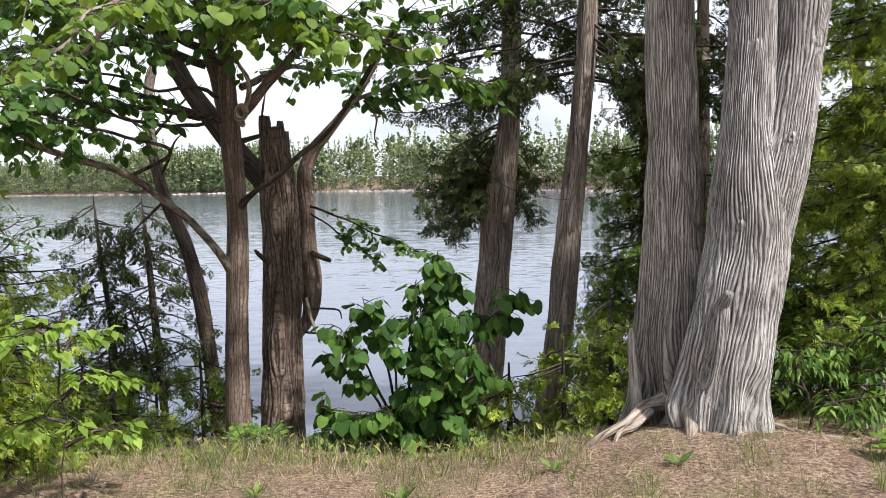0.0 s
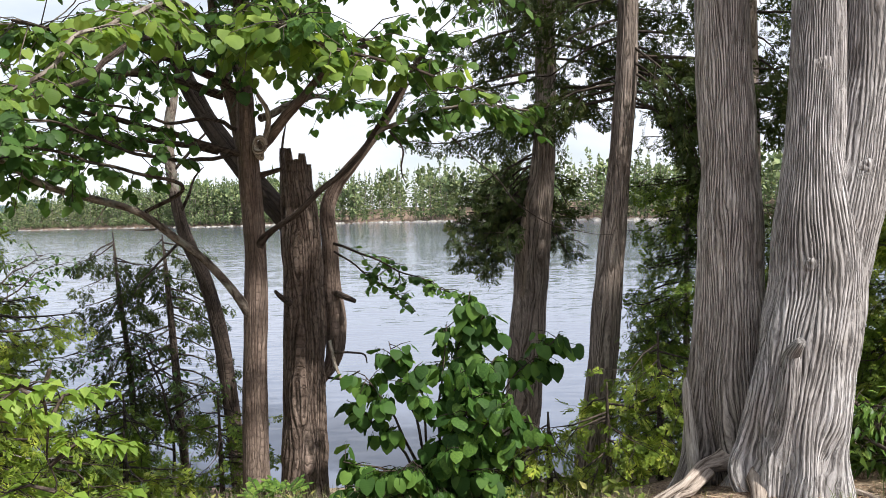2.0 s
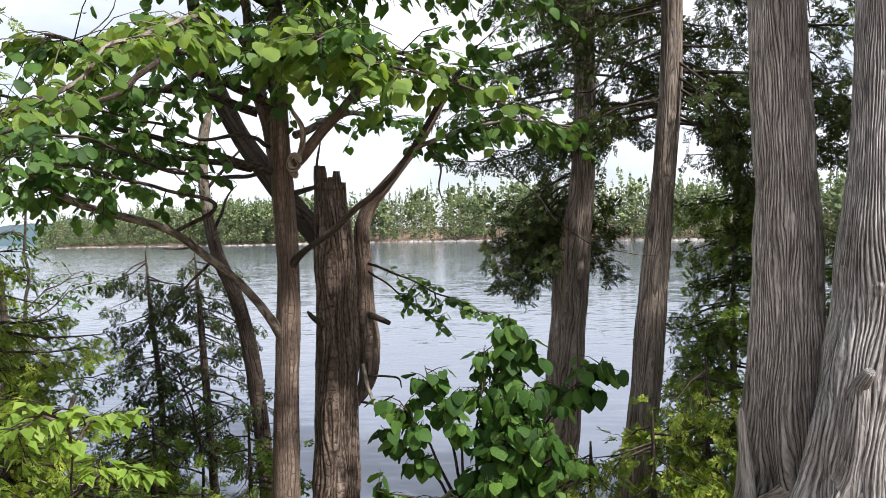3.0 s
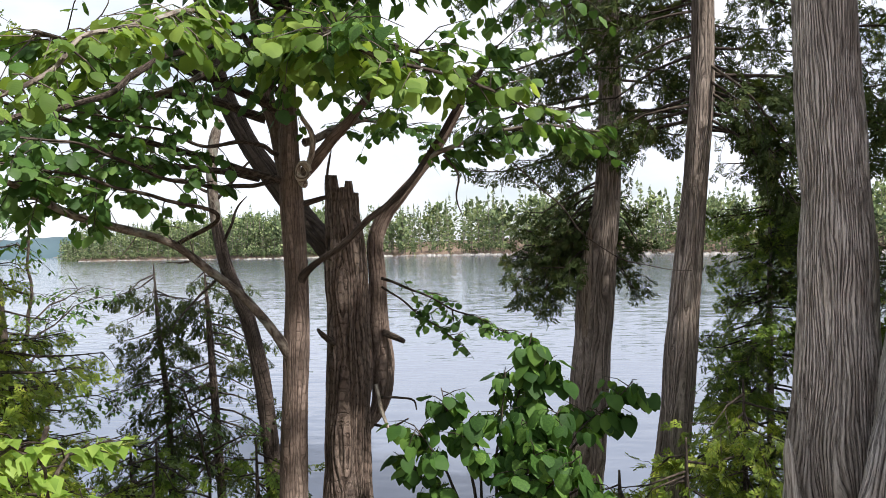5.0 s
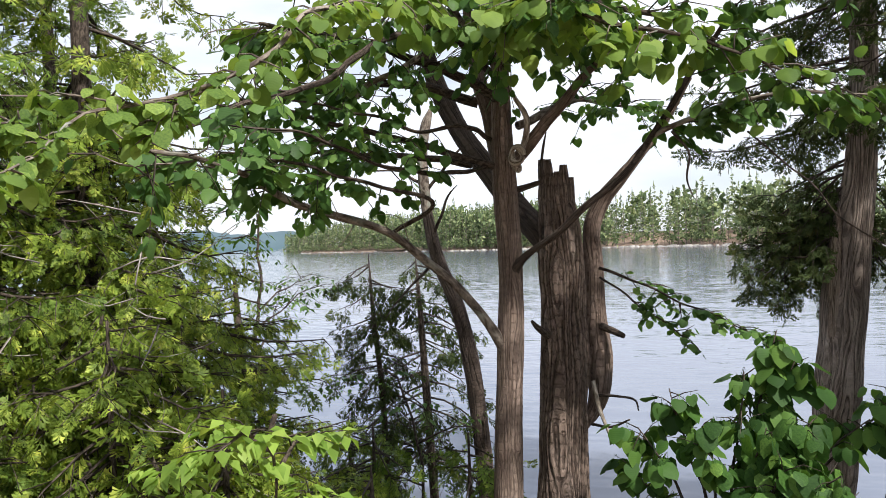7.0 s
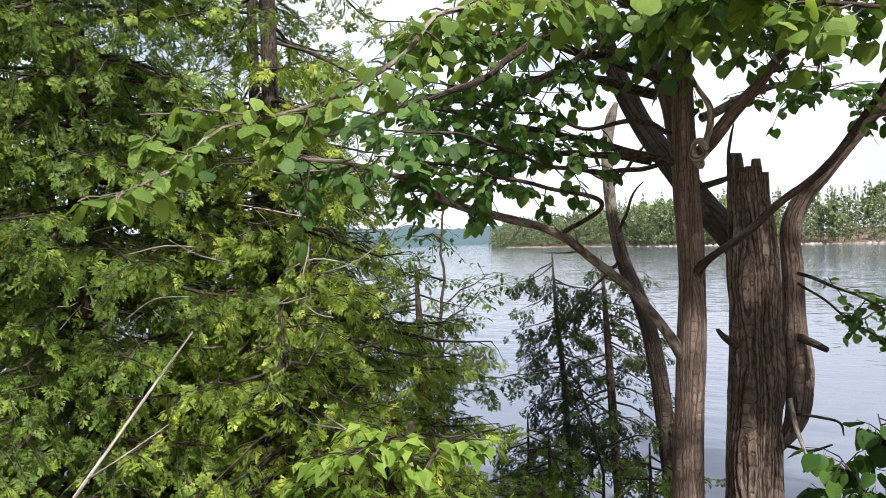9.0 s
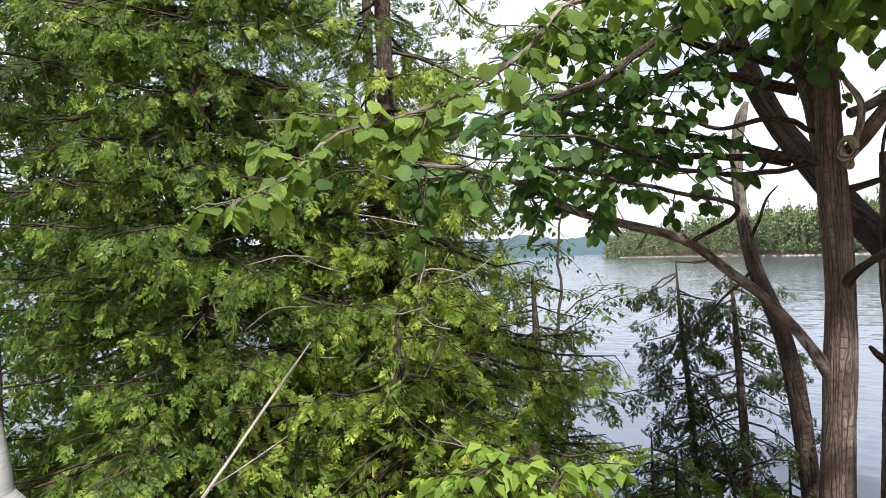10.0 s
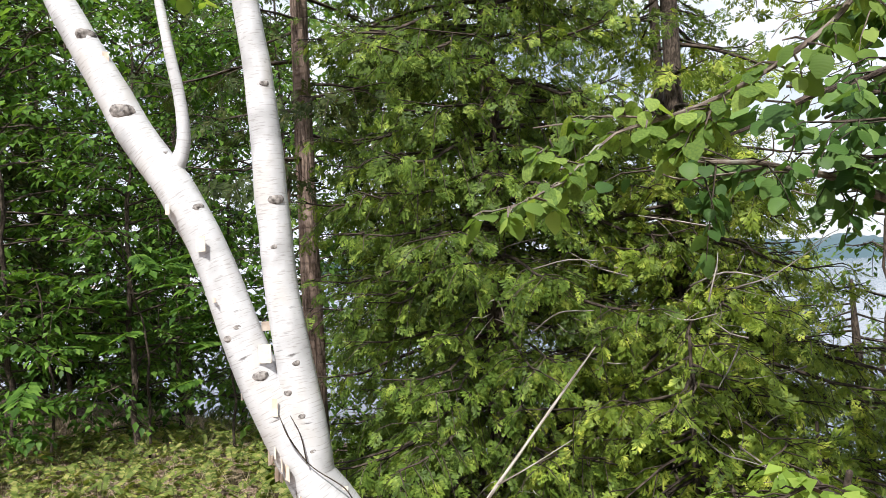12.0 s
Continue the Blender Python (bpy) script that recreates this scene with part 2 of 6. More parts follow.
FERN_LEAF = leaf_material("undergrowth_leaf", (0.07, 0.115, 0.026), (0.175, 0.22, 0.055), (0.32, 0.31, 0.12), 0.6, 0.3)
GRASS = leaf_material("dry_and_green_grass", (0.085, 0.125, 0.045), (0.25, 0.235, 0.14), (0.5, 0.45, 0.33), 0.7, 0.25)
TUFT = leaf_material("green_tuft", (0.06, 0.11, 0.03), (0.13, 0.2, 0.05), (0.25, 0.3, 0.11), 0.6, 0.3)
LITTER = leaf_material("fallen_needles_and_straw", (0.12, 0.062, 0.038), (0.33, 0.225, 0.155), (0.58, 0.47, 0.35), 0.85, 0.0)
FAR_PINE = leaf_material("far_pine_needles", (0.06, 0.092, 0.05), (0.15, 0.205, 0.105), (0.29, 0.34, 0.18), 0.8, 0.15, patch=0.12, deep=0.6, high=1.3)
FAR_TRUNK = bark_material("far_pale_trunk", (0.12, 0.1, 0.09), (0.26, 0.23, 0.2), (0.4, 0.36, 0.32), 2, 1)


def birch_material():
    m, nt, bsdf, out = start_material("white_birch_bark")
    n1 = add(nt, "ShaderNodeTexNoise", {"Vector": mapped(nt, "UV", (5, 26, 1))}, Scale=1.0, Detail=6.0, Roughness=0.6)
    n2 = add(nt, "ShaderNodeTexNoise", {"Vector": mapped(nt, "UV", (16, 130, 1))}, Scale=1.0, Detail=3.0)
    n3 = add(nt, "ShaderNodeTexNoise", {"Vector": mapped(nt, "Object", (5, 5, 3.5))}, Scale=1.0, Detail=3.0)
    col = ramp(nt, n3.outputs["Fac"], [(0.35, (0.4, 0.4, 0.41)), (0.52, (0.56, 0.56, 0.575)), (0.7, (0.5, 0.485, 0.475))])
    dash = ramp(nt, n2.outputs["Fac"], [(0.57, (1, 1, 1)), (0.63, (0.5, 0.45, 0.42))])
    scar = ramp(nt, n1.outputs["Fac"], [(0.29, (0.12, 0.1, 0.095)), (0.345, (1, 1, 1))])
    col = mixed(nt, 0.5, col, dash, "MULTIPLY")
    col = mixed(nt, 0.8, col, scar, "MULTIPLY")
    nt.links.new(col, bsdf.inputs["Base Color"])
    bsdf.inputs["Roughness"].default_value = 0.62
    b = add(nt, "ShaderNodeBump", {"Height": n1.outputs["Fac"]}, Strength=0.35, Distance=0.01)
    nt.links.new(b.outputs["Normal"], bsdf.inputs["Normal"])
    return m


def ground_material():
    m, nt, bsdf, out = start_material("needle_litter_soil")
    co = (1, 1, 1)
    n1 = add(nt, "ShaderNodeTexNoise", {"Vector": mapped(nt, "Object", co)}, Scale=1.1, Detail=8.0, Roughness=0.65)
    n2 = add(nt, "ShaderNodeTexNoise", {"Vector": mapped(nt, "Object", co)}, Scale=38.0, Detail=6.0, Roughness=0.7)
    n3 = add(nt, "ShaderNodeTexNoise", {"Vector": mapped(nt, "Object", (1, 1, 1))}, Scale=3.2, Detail=5.0)
    soil = ramp(nt, n2.outputs["Fac"], [(0.38, (0.065, 0.038, 0.028)), (0.5, (0.22, 0.142, 0.104)), (0.62, (0.42, 0.325, 0.255))])
    green = ramp(nt, n2.outputs["Fac"], [(0.38, (0.09, 0.095, 0.04)), (0.5, (0.22, 0.2, 0.1)), (0.62, (0.4, 0.34, 0.21))])
    where = ramp(nt, n1.outputs["Fac"], [(0.52, (0, 0, 0)), (0.66, (0.7, 0.7, 0.7))])
    col = mixed(nt, where, soil, green)
    tone = ramp(nt, n3.outputs["Fac"], [(0.3, (0.75, 0.72, 0.7)), (0.7, (1.2, 1.2, 1.2))])
    col = mixed(nt, 1.0, col, tone, "MULTIPLY")
    nt.links.new(col, bsdf.inputs["Base Color"])
    bsdf.inputs["Roughness"].default_value = 0.95
    b = add(nt, "ShaderNodeBump", {"Height": n2.outputs["Fac"]}, Strength=0.9, Distance=0.03)
    nt.links.new(b.outputs["Normal"], bsdf.inputs["Normal"])
    return m


def water_material():
    m, nt, bsdf, out = start_material("rippled_lake_water")
    geo = nt.nodes.new("ShaderNodeNewGeometry")
    normal = geo.outputs["Normal"]
    for sx, sy, ax, ay in ((1.6, 6.5, 0.12, 0.2), (0.35, 1.7, 0.06, 0.14), (0.02, 0.11, 0.01, 0.02)):
        n = add(nt, "ShaderNodeTexNoise", {"Vector": mapped(nt, "Object", (sx, sy, 1))}, Scale=1.0, Detail=3.0, Roughness=0.55, Distortion=0.3)
        mid = add(nt, "ShaderNodeVectorMath", {0: n.outputs["Color"]})
        mid.operation = "SUBTRACT"
        mid.inputs[1].default_value = (0.5, 0.5, 0.5)
        tilt = add(nt, "ShaderNodeVectorMath", {0: mid.outputs[0], 2: normal})
        tilt.operation = "MULTIPLY_ADD"
        tilt.inputs[1].default_value = (ax, ay, 0.0)
        normal = tilt.outputs[0]
    level = add(nt, "ShaderNodeVectorMath", {0: normal})
    level.operation = "NORMALIZE"
    nt.links.new(level.outputs[0], bsdf.inputs["Normal"])
    bsdf.inputs["Base Color"].default_value = (0.12, 0.14, 0.19, 1)
    bsdf.inputs["Roughness"].default_value = 0.07
    bsdf.inputs["IOR"].default_value = 1.333
    return m


def plain(name, a, b, scale=3.0, rough=0.9):
    m, nt, bsdf, out = start_material(name)
    n = add(nt, "ShaderNodeTexNoise", {"Vector": mapped(nt, "Object", (1, 1, 1))}, Scale=scale, Detail=6.0)
    nt.links.new(ramp(nt, n.outputs["Fac"], [(0.35, a), (0.65, b)]), bsdf.inputs["Base Color"])
    bsdf.inputs["Roughness"].default_value = rough
    return m


BIRCH = birch_material()
SOIL = ground_material()
WATER = water_material()
ROCK = plain("pale_shore_rock", (0.2, 0.185, 0.165), (0.42, 0.395, 0.36), 0.5)
# Distance haze is put into the hills' blue base colour.
HILL = plain("haze_tinted_hill_woods", (0.045, 0.085, 0.105), (0.065, 0.105, 0.125), 0.01)
PEEL = plain("peeling_birch_paper", (0.6, 0.47, 0.37), (0.85, 0.76, 0.66), 14.0, 0.7)
SCAR = plain("dark_birch_scar", (0.05, 0.042, 0.038), (0.36, 0.33, 0.31), 42.0)

# ---- mesh tools ----
RNG = np.random.default_rng(7)
GRID = RNG.random((256, 256))


def vnoise(u, v, period):
    """Smooth value noise; u repeats after period (an integer up to 256)."""
    iu, iv = np.floor(u).astype(int), np.floor(v).astype(int)
    fu, fv = u - iu, v - iv
    fu, fv = fu * fu * (3 - 2 * fu), fv * fv * (3 - 2 * fv)
    a, b = iu % period, (iu + 1) % period
    c, d = iv % 256, (iv + 1) % 256
    return (GRID[a, c] * (1 - fu) + GRID[b, c] * fu) * (1 - fv) + (GRID[a, d] * (1 - fu) + GRID[b, d] * fu) * fv


class Geo:
    """Collects vertices, faces and UVs, and turns them into one mesh object."""

    def __init__(self):
        self.v, self.q, self.t, self.uv, self.n = [], [], [], [], 0

    def put(self, v, q=None, t=None, uv=None):
        v = np.asarray(v, float)
        if q is not None and len(q):
            self.q.append(np.asarray(q) + self.n)
        if t is not None and len(t):
            self.t.append(np.asarray(t) + self.n)
        self.v.append(v)
        self.uv.append(np.asarray(uv, float) if uv is not None else v[:, :2])
        self.n += len(v)
        return self

    def mesh(self, name, material, smooth=True):
        me = bpy.data.meshes.new(name)
        v, uv = np.concatenate(self.v), np.concatenate(self.uv)
        q = np.concatenate(self.q) if self.q else np.zeros((0, 4), int)
        t = np.concatenate(self.t) if self.t else np.zeros((0, 3), int)
        loops = np.concatenate([q.ravel(), t.ravel()]).astype(np.int32)
        total = np.concatenate([np.full(len(q), 4), np.full(len(t), 3)]).astype(np.int32)
        begin = np.concatenate([[0], np.cumsum(total)[:-1]]).astype(np.int32)
        me.vertices.add(len(v))
        me.vertices.foreach_set("co", v.astype(np.float32).ravel())
        me.loops.add(len(loops))
        me.loops.foreach_set("vertex_index", loops)
        me.polygons.add(len(total))
        me.polygons.foreach_set("loop_start", begin)
        me.polygons.foreach_set("use_smooth", np.full(len(total), smooth))
        layer = me.uv_layers.new(name="UVMap")
        layer.data.foreach_set("uv", uv[loops].astype(np.float32).ravel())
        me.update(calc_edges=True)
        me.validate()
        me.materials.append(material)
        return me


def part(name, geo, material, parent=None, label="", smooth=True):
    ob = new(name, geo.mesh(name, material, smooth))
    if parent:
        ob.parent = parent
    if label:
        tagged(ob, label)
    return ob


def thing(name, label, category, group="", kind=""):
    return tagged(new(name), label, category, group, kind)


def spline(pts, step):
    """Points (x, y, z, r) made smooth and even."""
    p = np.asarray(pts, float)
    d = np.concatenate([[0], np.cumsum(np.linalg.norm(np.diff(p[:, :3], axis=0), axis=1))])
    m = np.gradient(p, d, axis=0) if len(p) > 2 else np.repeat((p[1:] - p[:1]) / d[-1], 2, 0)
    s = np.linspace(0, d[-1], max(3, int(d[-1] / step) + 1))
    i = np.clip(np.searchsorted(d, s, "right") - 1, 0, len(p) - 2)
    h = (d[i + 1] - d[i])[:, None]
    x = (s - d[i])[:, None] / h
    out = (2 * x**3 - 3 * x**2 + 1) * p[i] + (x**3 - 2 * x**2 + x) * h * m[i] + (3 * x**2 - 2 * x**3) * p[i + 1] + (x**3 - x**2) * h * m[i + 1]
    out[:, 3] = np.maximum(out[:, 3], 0.0015)
    return out, s


def strips_at(a, s, strips, seed):
    """Which bark strip, counted round the stem, a place lies in: the strips wander and pinch."""
    u = a / (2 * np.pi)
    return u * strips + 2.6 * (vnoise(u * 7 + seed, s * 0.8 + seed * 3, 7) - 0.5) + 2.3 * (vnoise(u * 17 + seed, s * 2.3 + seed, 17) - 0.5) + 0.5 * (vnoise(u * 31, s * 8 + seed, 31) - 0.5)


def tube(geo, pts, seg=10, step=0.1, disp=None, wiggle=0.0, strips=0, furrow=0.0, seed=0):
    """A tapered, closed limb. disp(angle, along, radius) gives the relief in metres; strips of bark round it, parted by furrows that deep."""
    p, s = spline(pts, step)
    if wiggle:
        k = RNG.normal(0, 1, (2, 3))
        p[:, :3] += wiggle * (np.sin(s[:, None] * 6 + k[0] * 3) * 0.6 + np.sin(s[:, None] * 14 + k[1] * 3) * 0.4) * np.minimum(1, s / 0.3)[:, None]
    tan = np.gradient(p[:, :3], axis=0)
    tan /= np.linalg.norm(tan, axis=1)[:, None]
    ref = np.array([0.0, 1.0, 0.0]) if abs(tan[0, 1]) < 0.9 else np.array([1.0, 0, 0])
    nrm = np.zeros_like(tan)
    for i, a in enumerate(tan):
        ref = ref - a * (ref @ a)
        ref /= np.linalg.norm(ref)
        nrm[i] = ref
    bin_ = np.cross(tan, nrm)
    th = np.linspace(0, 2 * np.pi, seg + 1)
    r = np.repeat(p[:, 3:4], seg + 1, 1)
    if disp is not None:
        a, b = np.meshgrid(th, s)
        r = r + disp(a, b, r)
    grain = None
    if strips:
        a, b = np.meshgrid(th, s)
        grain = strips_at(a, b, strips, seed)
        edge = 0.5 - np.abs(grain - np.floor(grain) - 0.5)
        lift = GRID[np.floor(grain).astype(int) % strips, 7 + seed] - 0.5
        r = r + furrow * (np.minimum(1, edge * 3.0) ** 0.7 - 0.75 + 0.35 * lift * np.minimum(1, edge * 6))
    v = p[:, None, :3] + r[..., None] * (np.cos(th)[None, :, None] * nrm[:, None] + np.sin(th)[None, :, None] * bin_[:, None])
    n, m = len(p), seg + 1
    ij = np.arange(n - 1)[:, None] * m + np.arange(seg)[None]
    q = np.stack([ij, ij + 1, ij + m + 1, ij + m], -1).reshape(-1, 4)
    uv = np.stack([np.broadcast_to(th[None] * p[:, 3].mean(), (n, m)), np.broadcast_to(s[:, None], (n, m))], -1).reshape(-1, 2)
    if strips:
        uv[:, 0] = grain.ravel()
    v = v.reshape(-1, 3)
    tips = np.array([p[0, :3], p[-1, :3]])
    lo, hi = len(v), len(v) + 1
    k = np.arange(seg)
    t = np.concatenate([np.stack([np.full(seg, lo), k + 1, k], 1), np.stack([np.full(seg, hi), (n - 1) * m + k, (n - 1) * m + k + 1], 1)])
    geo.put(np.concatenate([v, tips]), q, t, np.concatenate([uv, [[0, 0], [0, s[-1]]]]))
    return p


def fibrous(amp, ridges, flute=0.0, lobes=6, low=0.6, seed=0):
    """Relief of shaggy bark in strips that run up the trunk; flute: buttresses that fade upward."""
    def f(a, s, r):
        u = a / (2 * np.pi)
        warp = vnoise(u * 8 + seed, s * 1.3 + seed, 8) * 2.2 + s * 0.9
        n = vnoise(u * ridges + warp, s * 2.2 + seed * 3, ridges)
        n2 = vnoise(u * ridges * 2 + warp * 2, s * 6.0, ridges * 2)
        ridge = 1 - np.abs(2 * n - 1)
        lump = vnoise(u * 5 + 3 + seed, s * 2.5, 5) - 0.5
        out = amp * (ridge * 1.3 + 0.5 * n2 - 0.9) + lump * r * 0.12
        if flute:
            w = vnoise(u * lobes + seed + 0.7 * vnoise(u * 4, s * 2, 4), s * 0.5 + 9, lobes) - 0.42
            out = out + flute * np.exp(-s / low) * w * 2
        return out
    return f


def swollen(flute=0.0, lobes=6, low=0.6, lump=0.12, seed=0):
    """Slow swellings of a stem; flute: buttresses that fade upward."""
    def f(a, s, r):
        u = a / (2 * np.pi)
        out = (vnoise(u * 5 + 3 + seed, s * 2.5, 5) - 0.5) * r * lump + (vnoise(u * 9 + seed, s * 6, 9) - 0.5) * r * lump * 0.4
        if flute:
            w = vnoise(u * lobes + seed + 0.7 * vnoise(u * 4, s * 2, 4), s * 0.5 + 9, lobes) - 0.42
            w2 = vnoise(u * lobes * 2 + seed, s * 2.2 + 4, lobes * 2) - 0.5
            out = out + flute * np.exp(-s / low) * (w * 1.8 + w2 * 1.2)
        return out
    return f


def plates(amp, around, along, seed=0):
    """Relief of bark broken into short plates."""
    def f(a, s, r):
        u = a / (2 * np.pi)
        n = vnoise(u * around + 1.5 * vnoise(u * 6, s * 3 + seed, 6), s * along + seed, around)
        return amp * (np.minimum(1, np.abs(2 * n - 1) * 3) - 0.6) + (vnoise(u * 4 + seed, s * 3, 4) - 0.5) * r * 0.14
    return f


def turned(direction, normal):
    """Rotations whose second axis is direction and whose third leans to normal."""
    y = direction / np.linalg.norm(direction, axis=1)[:, None]
    x = np.cross(y, normal)
    x /= np.linalg.norm(x, axis=1)[:, None] + 1e-9
    return np.stack([x, y, np.cross(x, y)], -1)


def scatter(geo, template, pos, rot, size):
    tv, tq, tt, tuv = template
    n, m = len(pos), len(tv)
    if not n:
        return
    v = np.einsum("nij,mj->nmi", rot, tv) * np.asarray(size)[:, None, None] + pos[:, None]
    off = (np.arange(n) * m)[:, None, None]
    geo.put(v.reshape(-1, 3), (tq[None] + off).reshape(-1, 4) if len(tq) else None, (tt[None] + off).reshape(-1, 3) if len(tt) else None, np.tile(tuv, (n, 1)))


def unit(v):
    return v / (np.linalg.norm(v, axis=-1, keepdims=True) + 1e-9)


def template(v, q, t):
    v = np.array(v, float)
    return v, np.array(q, int).reshape(-1, 4), np.array(t, int).reshape(-1, 3), v[:, :2].copy()


def heart_leaf(cup=0.16, droop=0.22, skew=0.05):
    mid = [(0, 0), (0, 0.28), (0, 0.54), (0, 0.8), (0.02, 1.04)]
    rim = [(0.28, -0.15), (0.52, 0.08), (0.53, 0.42), (0.32, 0.78)]
    pts = mid + rim + [(-x * (1 - skew), y + skew) for x, y in rim]
    v = [(x, y, -cup * abs(x) + 0.05 * math.sin(9 * y) * abs(x) * 2 - droop * y * y) for x, y in pts]
    q, t = [], []
    for o in (5, 9):
        for i in range(3):
            f = (i, o + i, o + i + 1, i + 1)
            q.append(f if o == 5 else f[::-1])
        t.append((3, o + 3, 4) if o == 5 else (4, o + 3, 3))
    n = len(v)       # the stalk
    v += [(-0.012, 0, 0), (0.012, 0, 0), (0.01, -0.45, 0.12), (-0.01, -0.45, 0.12)]
    q.append((n, n + 1, n + 2, n + 3))
    return template(v, q, t)


def oval_leaf(w=0.22, fold=0.3, droop=0.15):
    v = [(0, 0, 0), (w, 0.4, fold * w - droop * 0.16), (0, 1, -droop), (-w, 0.4, fold * w - droop * 0.16), (0, 0.5, -droop * 0.25)]
    return template(v, [(0, 1, 2, 4), (0, 4, 2, 3)], [])


def fern_leaf(pairs=6, w=0.09):
    """A compound leaf: a stalk with leaflets in pairs."""
    v, q = [(-0.008, 0, 0), (0.008, 0, 0), (0.005, 1, -0.15), (-0.005, 1, -0.15)], [(0, 1, 2, 3)]
    for i in range(pairs + 1):
        y = 0.25 + 0.7 * i / pairs
        for sgn in ((1, -1) if i < pairs else (0,)):
            ln = 0.36 * (1 - 0.35 * abs(i / pairs - 0.4))
            d = np.array([sgn * 0.85, 0.5 if sgn else 1.0, -0.2])
            d /= np.linalg.norm(d)
            side = np.array([-d[1], d[0], 0])
            b = np.array([0, y, -0.15 * y * y])
            k = len(v)
            v += [tuple(b), tuple(b + d * ln * 0.45 + side * w), tuple(b + d * ln + (0, 0, -0.05)), tuple(b + d * ln * 0.45 - side * w)]
            q.append((k, k + 1, k + 2, k + 3))
    return template(v, q, [])


def cedar_spray(seed, pairs=6):
    """A flat, forked spray of scale leaves: branchlets that widen to blunt tips."""
    rg = np.random.default_rng(seed)
    v, t = [], []

    def blade(a, b, w):
        a, b = np.array(a), np.array(b)
        d = b - a
        s = np.array([-d[1], d[0], 0])
        s = s / np.linalg.norm(s) * w * 0.5
        k = len(v)
        v.extend([tuple(a), tuple(b + s - d * 0.12), tuple(b - s + d * 0.04)])
        t.append((k, k + 1, k + 2))
    bend = rg.normal(0, 0.2)
    axis = lambda y: (bend * y * y, y, -0.25 * y * y)
    blade(axis(0), axis(0.6), 0.05)
    blade(axis(0.45), axis(1.02), 0.1)
    for i in range(pairs):
        y = 0.12 + 0.74 * i / pairs
        for sgn in (1, -1):
            yy = y + rg.uniform(-0.05, 0.05)
            ln = (0.56 - 0.26 * i / pairs) * rg.uniform(0.55, 1.15)
            a = axis(yy)
            an = radians(rg.uniform(30, 55))
            b = (a[0] + sgn * ln * math.sin(an), a[1] + ln * math.cos(an), a[2] - 0.16 * ln + rg.normal(0, 0.04))
            blade(a, b, 0.115)
            if ln > 0.3:
                c = tuple(a[j] + (b[j] - a[j]) * 0.4 for j in range(3))
                l2 = ln * 0.5
                blade(c, (c[0] + sgn * l2 * math.sin(an + 0.75), c[1] + l2 * math.cos(an + 0.75), c[2] - 0.04), 0.095)
    return template(v, [], t)


HEART = [heart_leaf(), heart_leaf(0.3, 0.35, 0.12), heart_leaf(0.02, 0.12, -0.06)]
OVAL, LANCE = oval_leaf(0.27), oval_leaf(0.17, 0.35, 0.3)
FERN = fern_leaf()
SPRAY = [cedar_spray(k) for k in range(4)]

# ---- ground, lake, far shore ----
SHORE_X = [-4000, -60, -30, -20, -14, -8, -5, 0, 4, 8, 20, 60, 4000]
SHORE_Y = [-3500, -40, -6, 2.5, 5.6, 8.0, 8.8, 8.3, 9.4, 10.5, 14, 30, 1000]
FAR_B = [-180, -32, -30.6, -30.2, -19, -2, 14, 30, 60, 180]     # bearing, degrees right of +y
FAR_R = [2300, 2300, 2300, 480, 300, 225, 152, 135, 130, 130]    # distance of the far waterline
LAKE = -1.6


def height(x, y):
    x, y = np.asarray(x, float), np.asarray(y, float)
    d = np.interp(x, SHORE_X, SHORE_Y) - y
    k = np.clip(d / 5.0, -1, 3)
    rise = 1.6 * (0.5 * (k + 1) - 0.5 * np.sqrt((k - 1) ** 2 + 0.03))
    z = LAKE + np.where(d > 0, rise, 1.5 * k)
    z = z + 0.14 * np.exp(-((x - 1.9) ** 2 + (y - 4.2) ** 2) / 1.1)
    near = np.exp(-((x + 2) ** 2 + y**2) / 300) * (d > 0.3)
    z = z + near * (0.09 * (vnoise(x * 0.9, y * 0.9, 256) - 0.5) + 0.035 * (vnoise(x * 4, y * 4, 256) - 0.5))
    z = np.maximum(z, LAKE - 2.0)
    z = z + np.clip((d - 20) * 0.01, 0, 8)
    r, b = np.hypot(x, y), np.degrees(np.arctan2(x, y))
    far = r - np.interp(b, FAR_B, FAR_R)
    return np.where((d < 0) & (far > 0), LAKE - 0.2 + np.minimum(far * 0.12, 5), z)


def build_ground():
    g = Geo()
    rad = np.concatenate([np.arange(0.15, 15, 0.11), 15 * 1.06 ** np.arange(0, 97)])
    seg = 230
    th = np.linspace(0, 2 * np.pi, seg, endpoint=False)
    cx, cy = -2.0, 2.5
    x = np.concatenate([[cx], (cx + rad[:, None] * np.cos(th)).ravel()])
    y = np.concatenate([[cy], (cy + rad[:, None] * np.sin(th)).ravel()])
    n = len(rad)
    i, j = np.meshgrid(np.arange(n - 1), np.arange(seg), indexing="ij")
    a, b = 1 + i * seg + j, 1 + i * seg + (j + 1) % seg
    q = np.stack([a, a + seg, b + seg, b], -1).reshape(-1, 4)
    k = np.arange(seg)
    t = np.stack([np.zeros(seg, int), 1 + k, 1 + (k + 1) % seg], 1)
    g.put(np.stack([x, y, height(x, y)], 1), q, t)
    tagged(part("ground", g, SOIL), "dry lakeside ground with needle litter and thin grass", "ground", kind="structure")


def build_lake():
    g = Geo()
    r = 4200
    g.put([(-r, -r, LAKE), (r, -r, LAKE), (r, r, LAKE), (-r, r, LAKE)], [(0, 1, 2, 3)])
    tagged(part("water", g, WATER), "rippled grey-blue lake water under a bright sky", "lake", kind="structure")


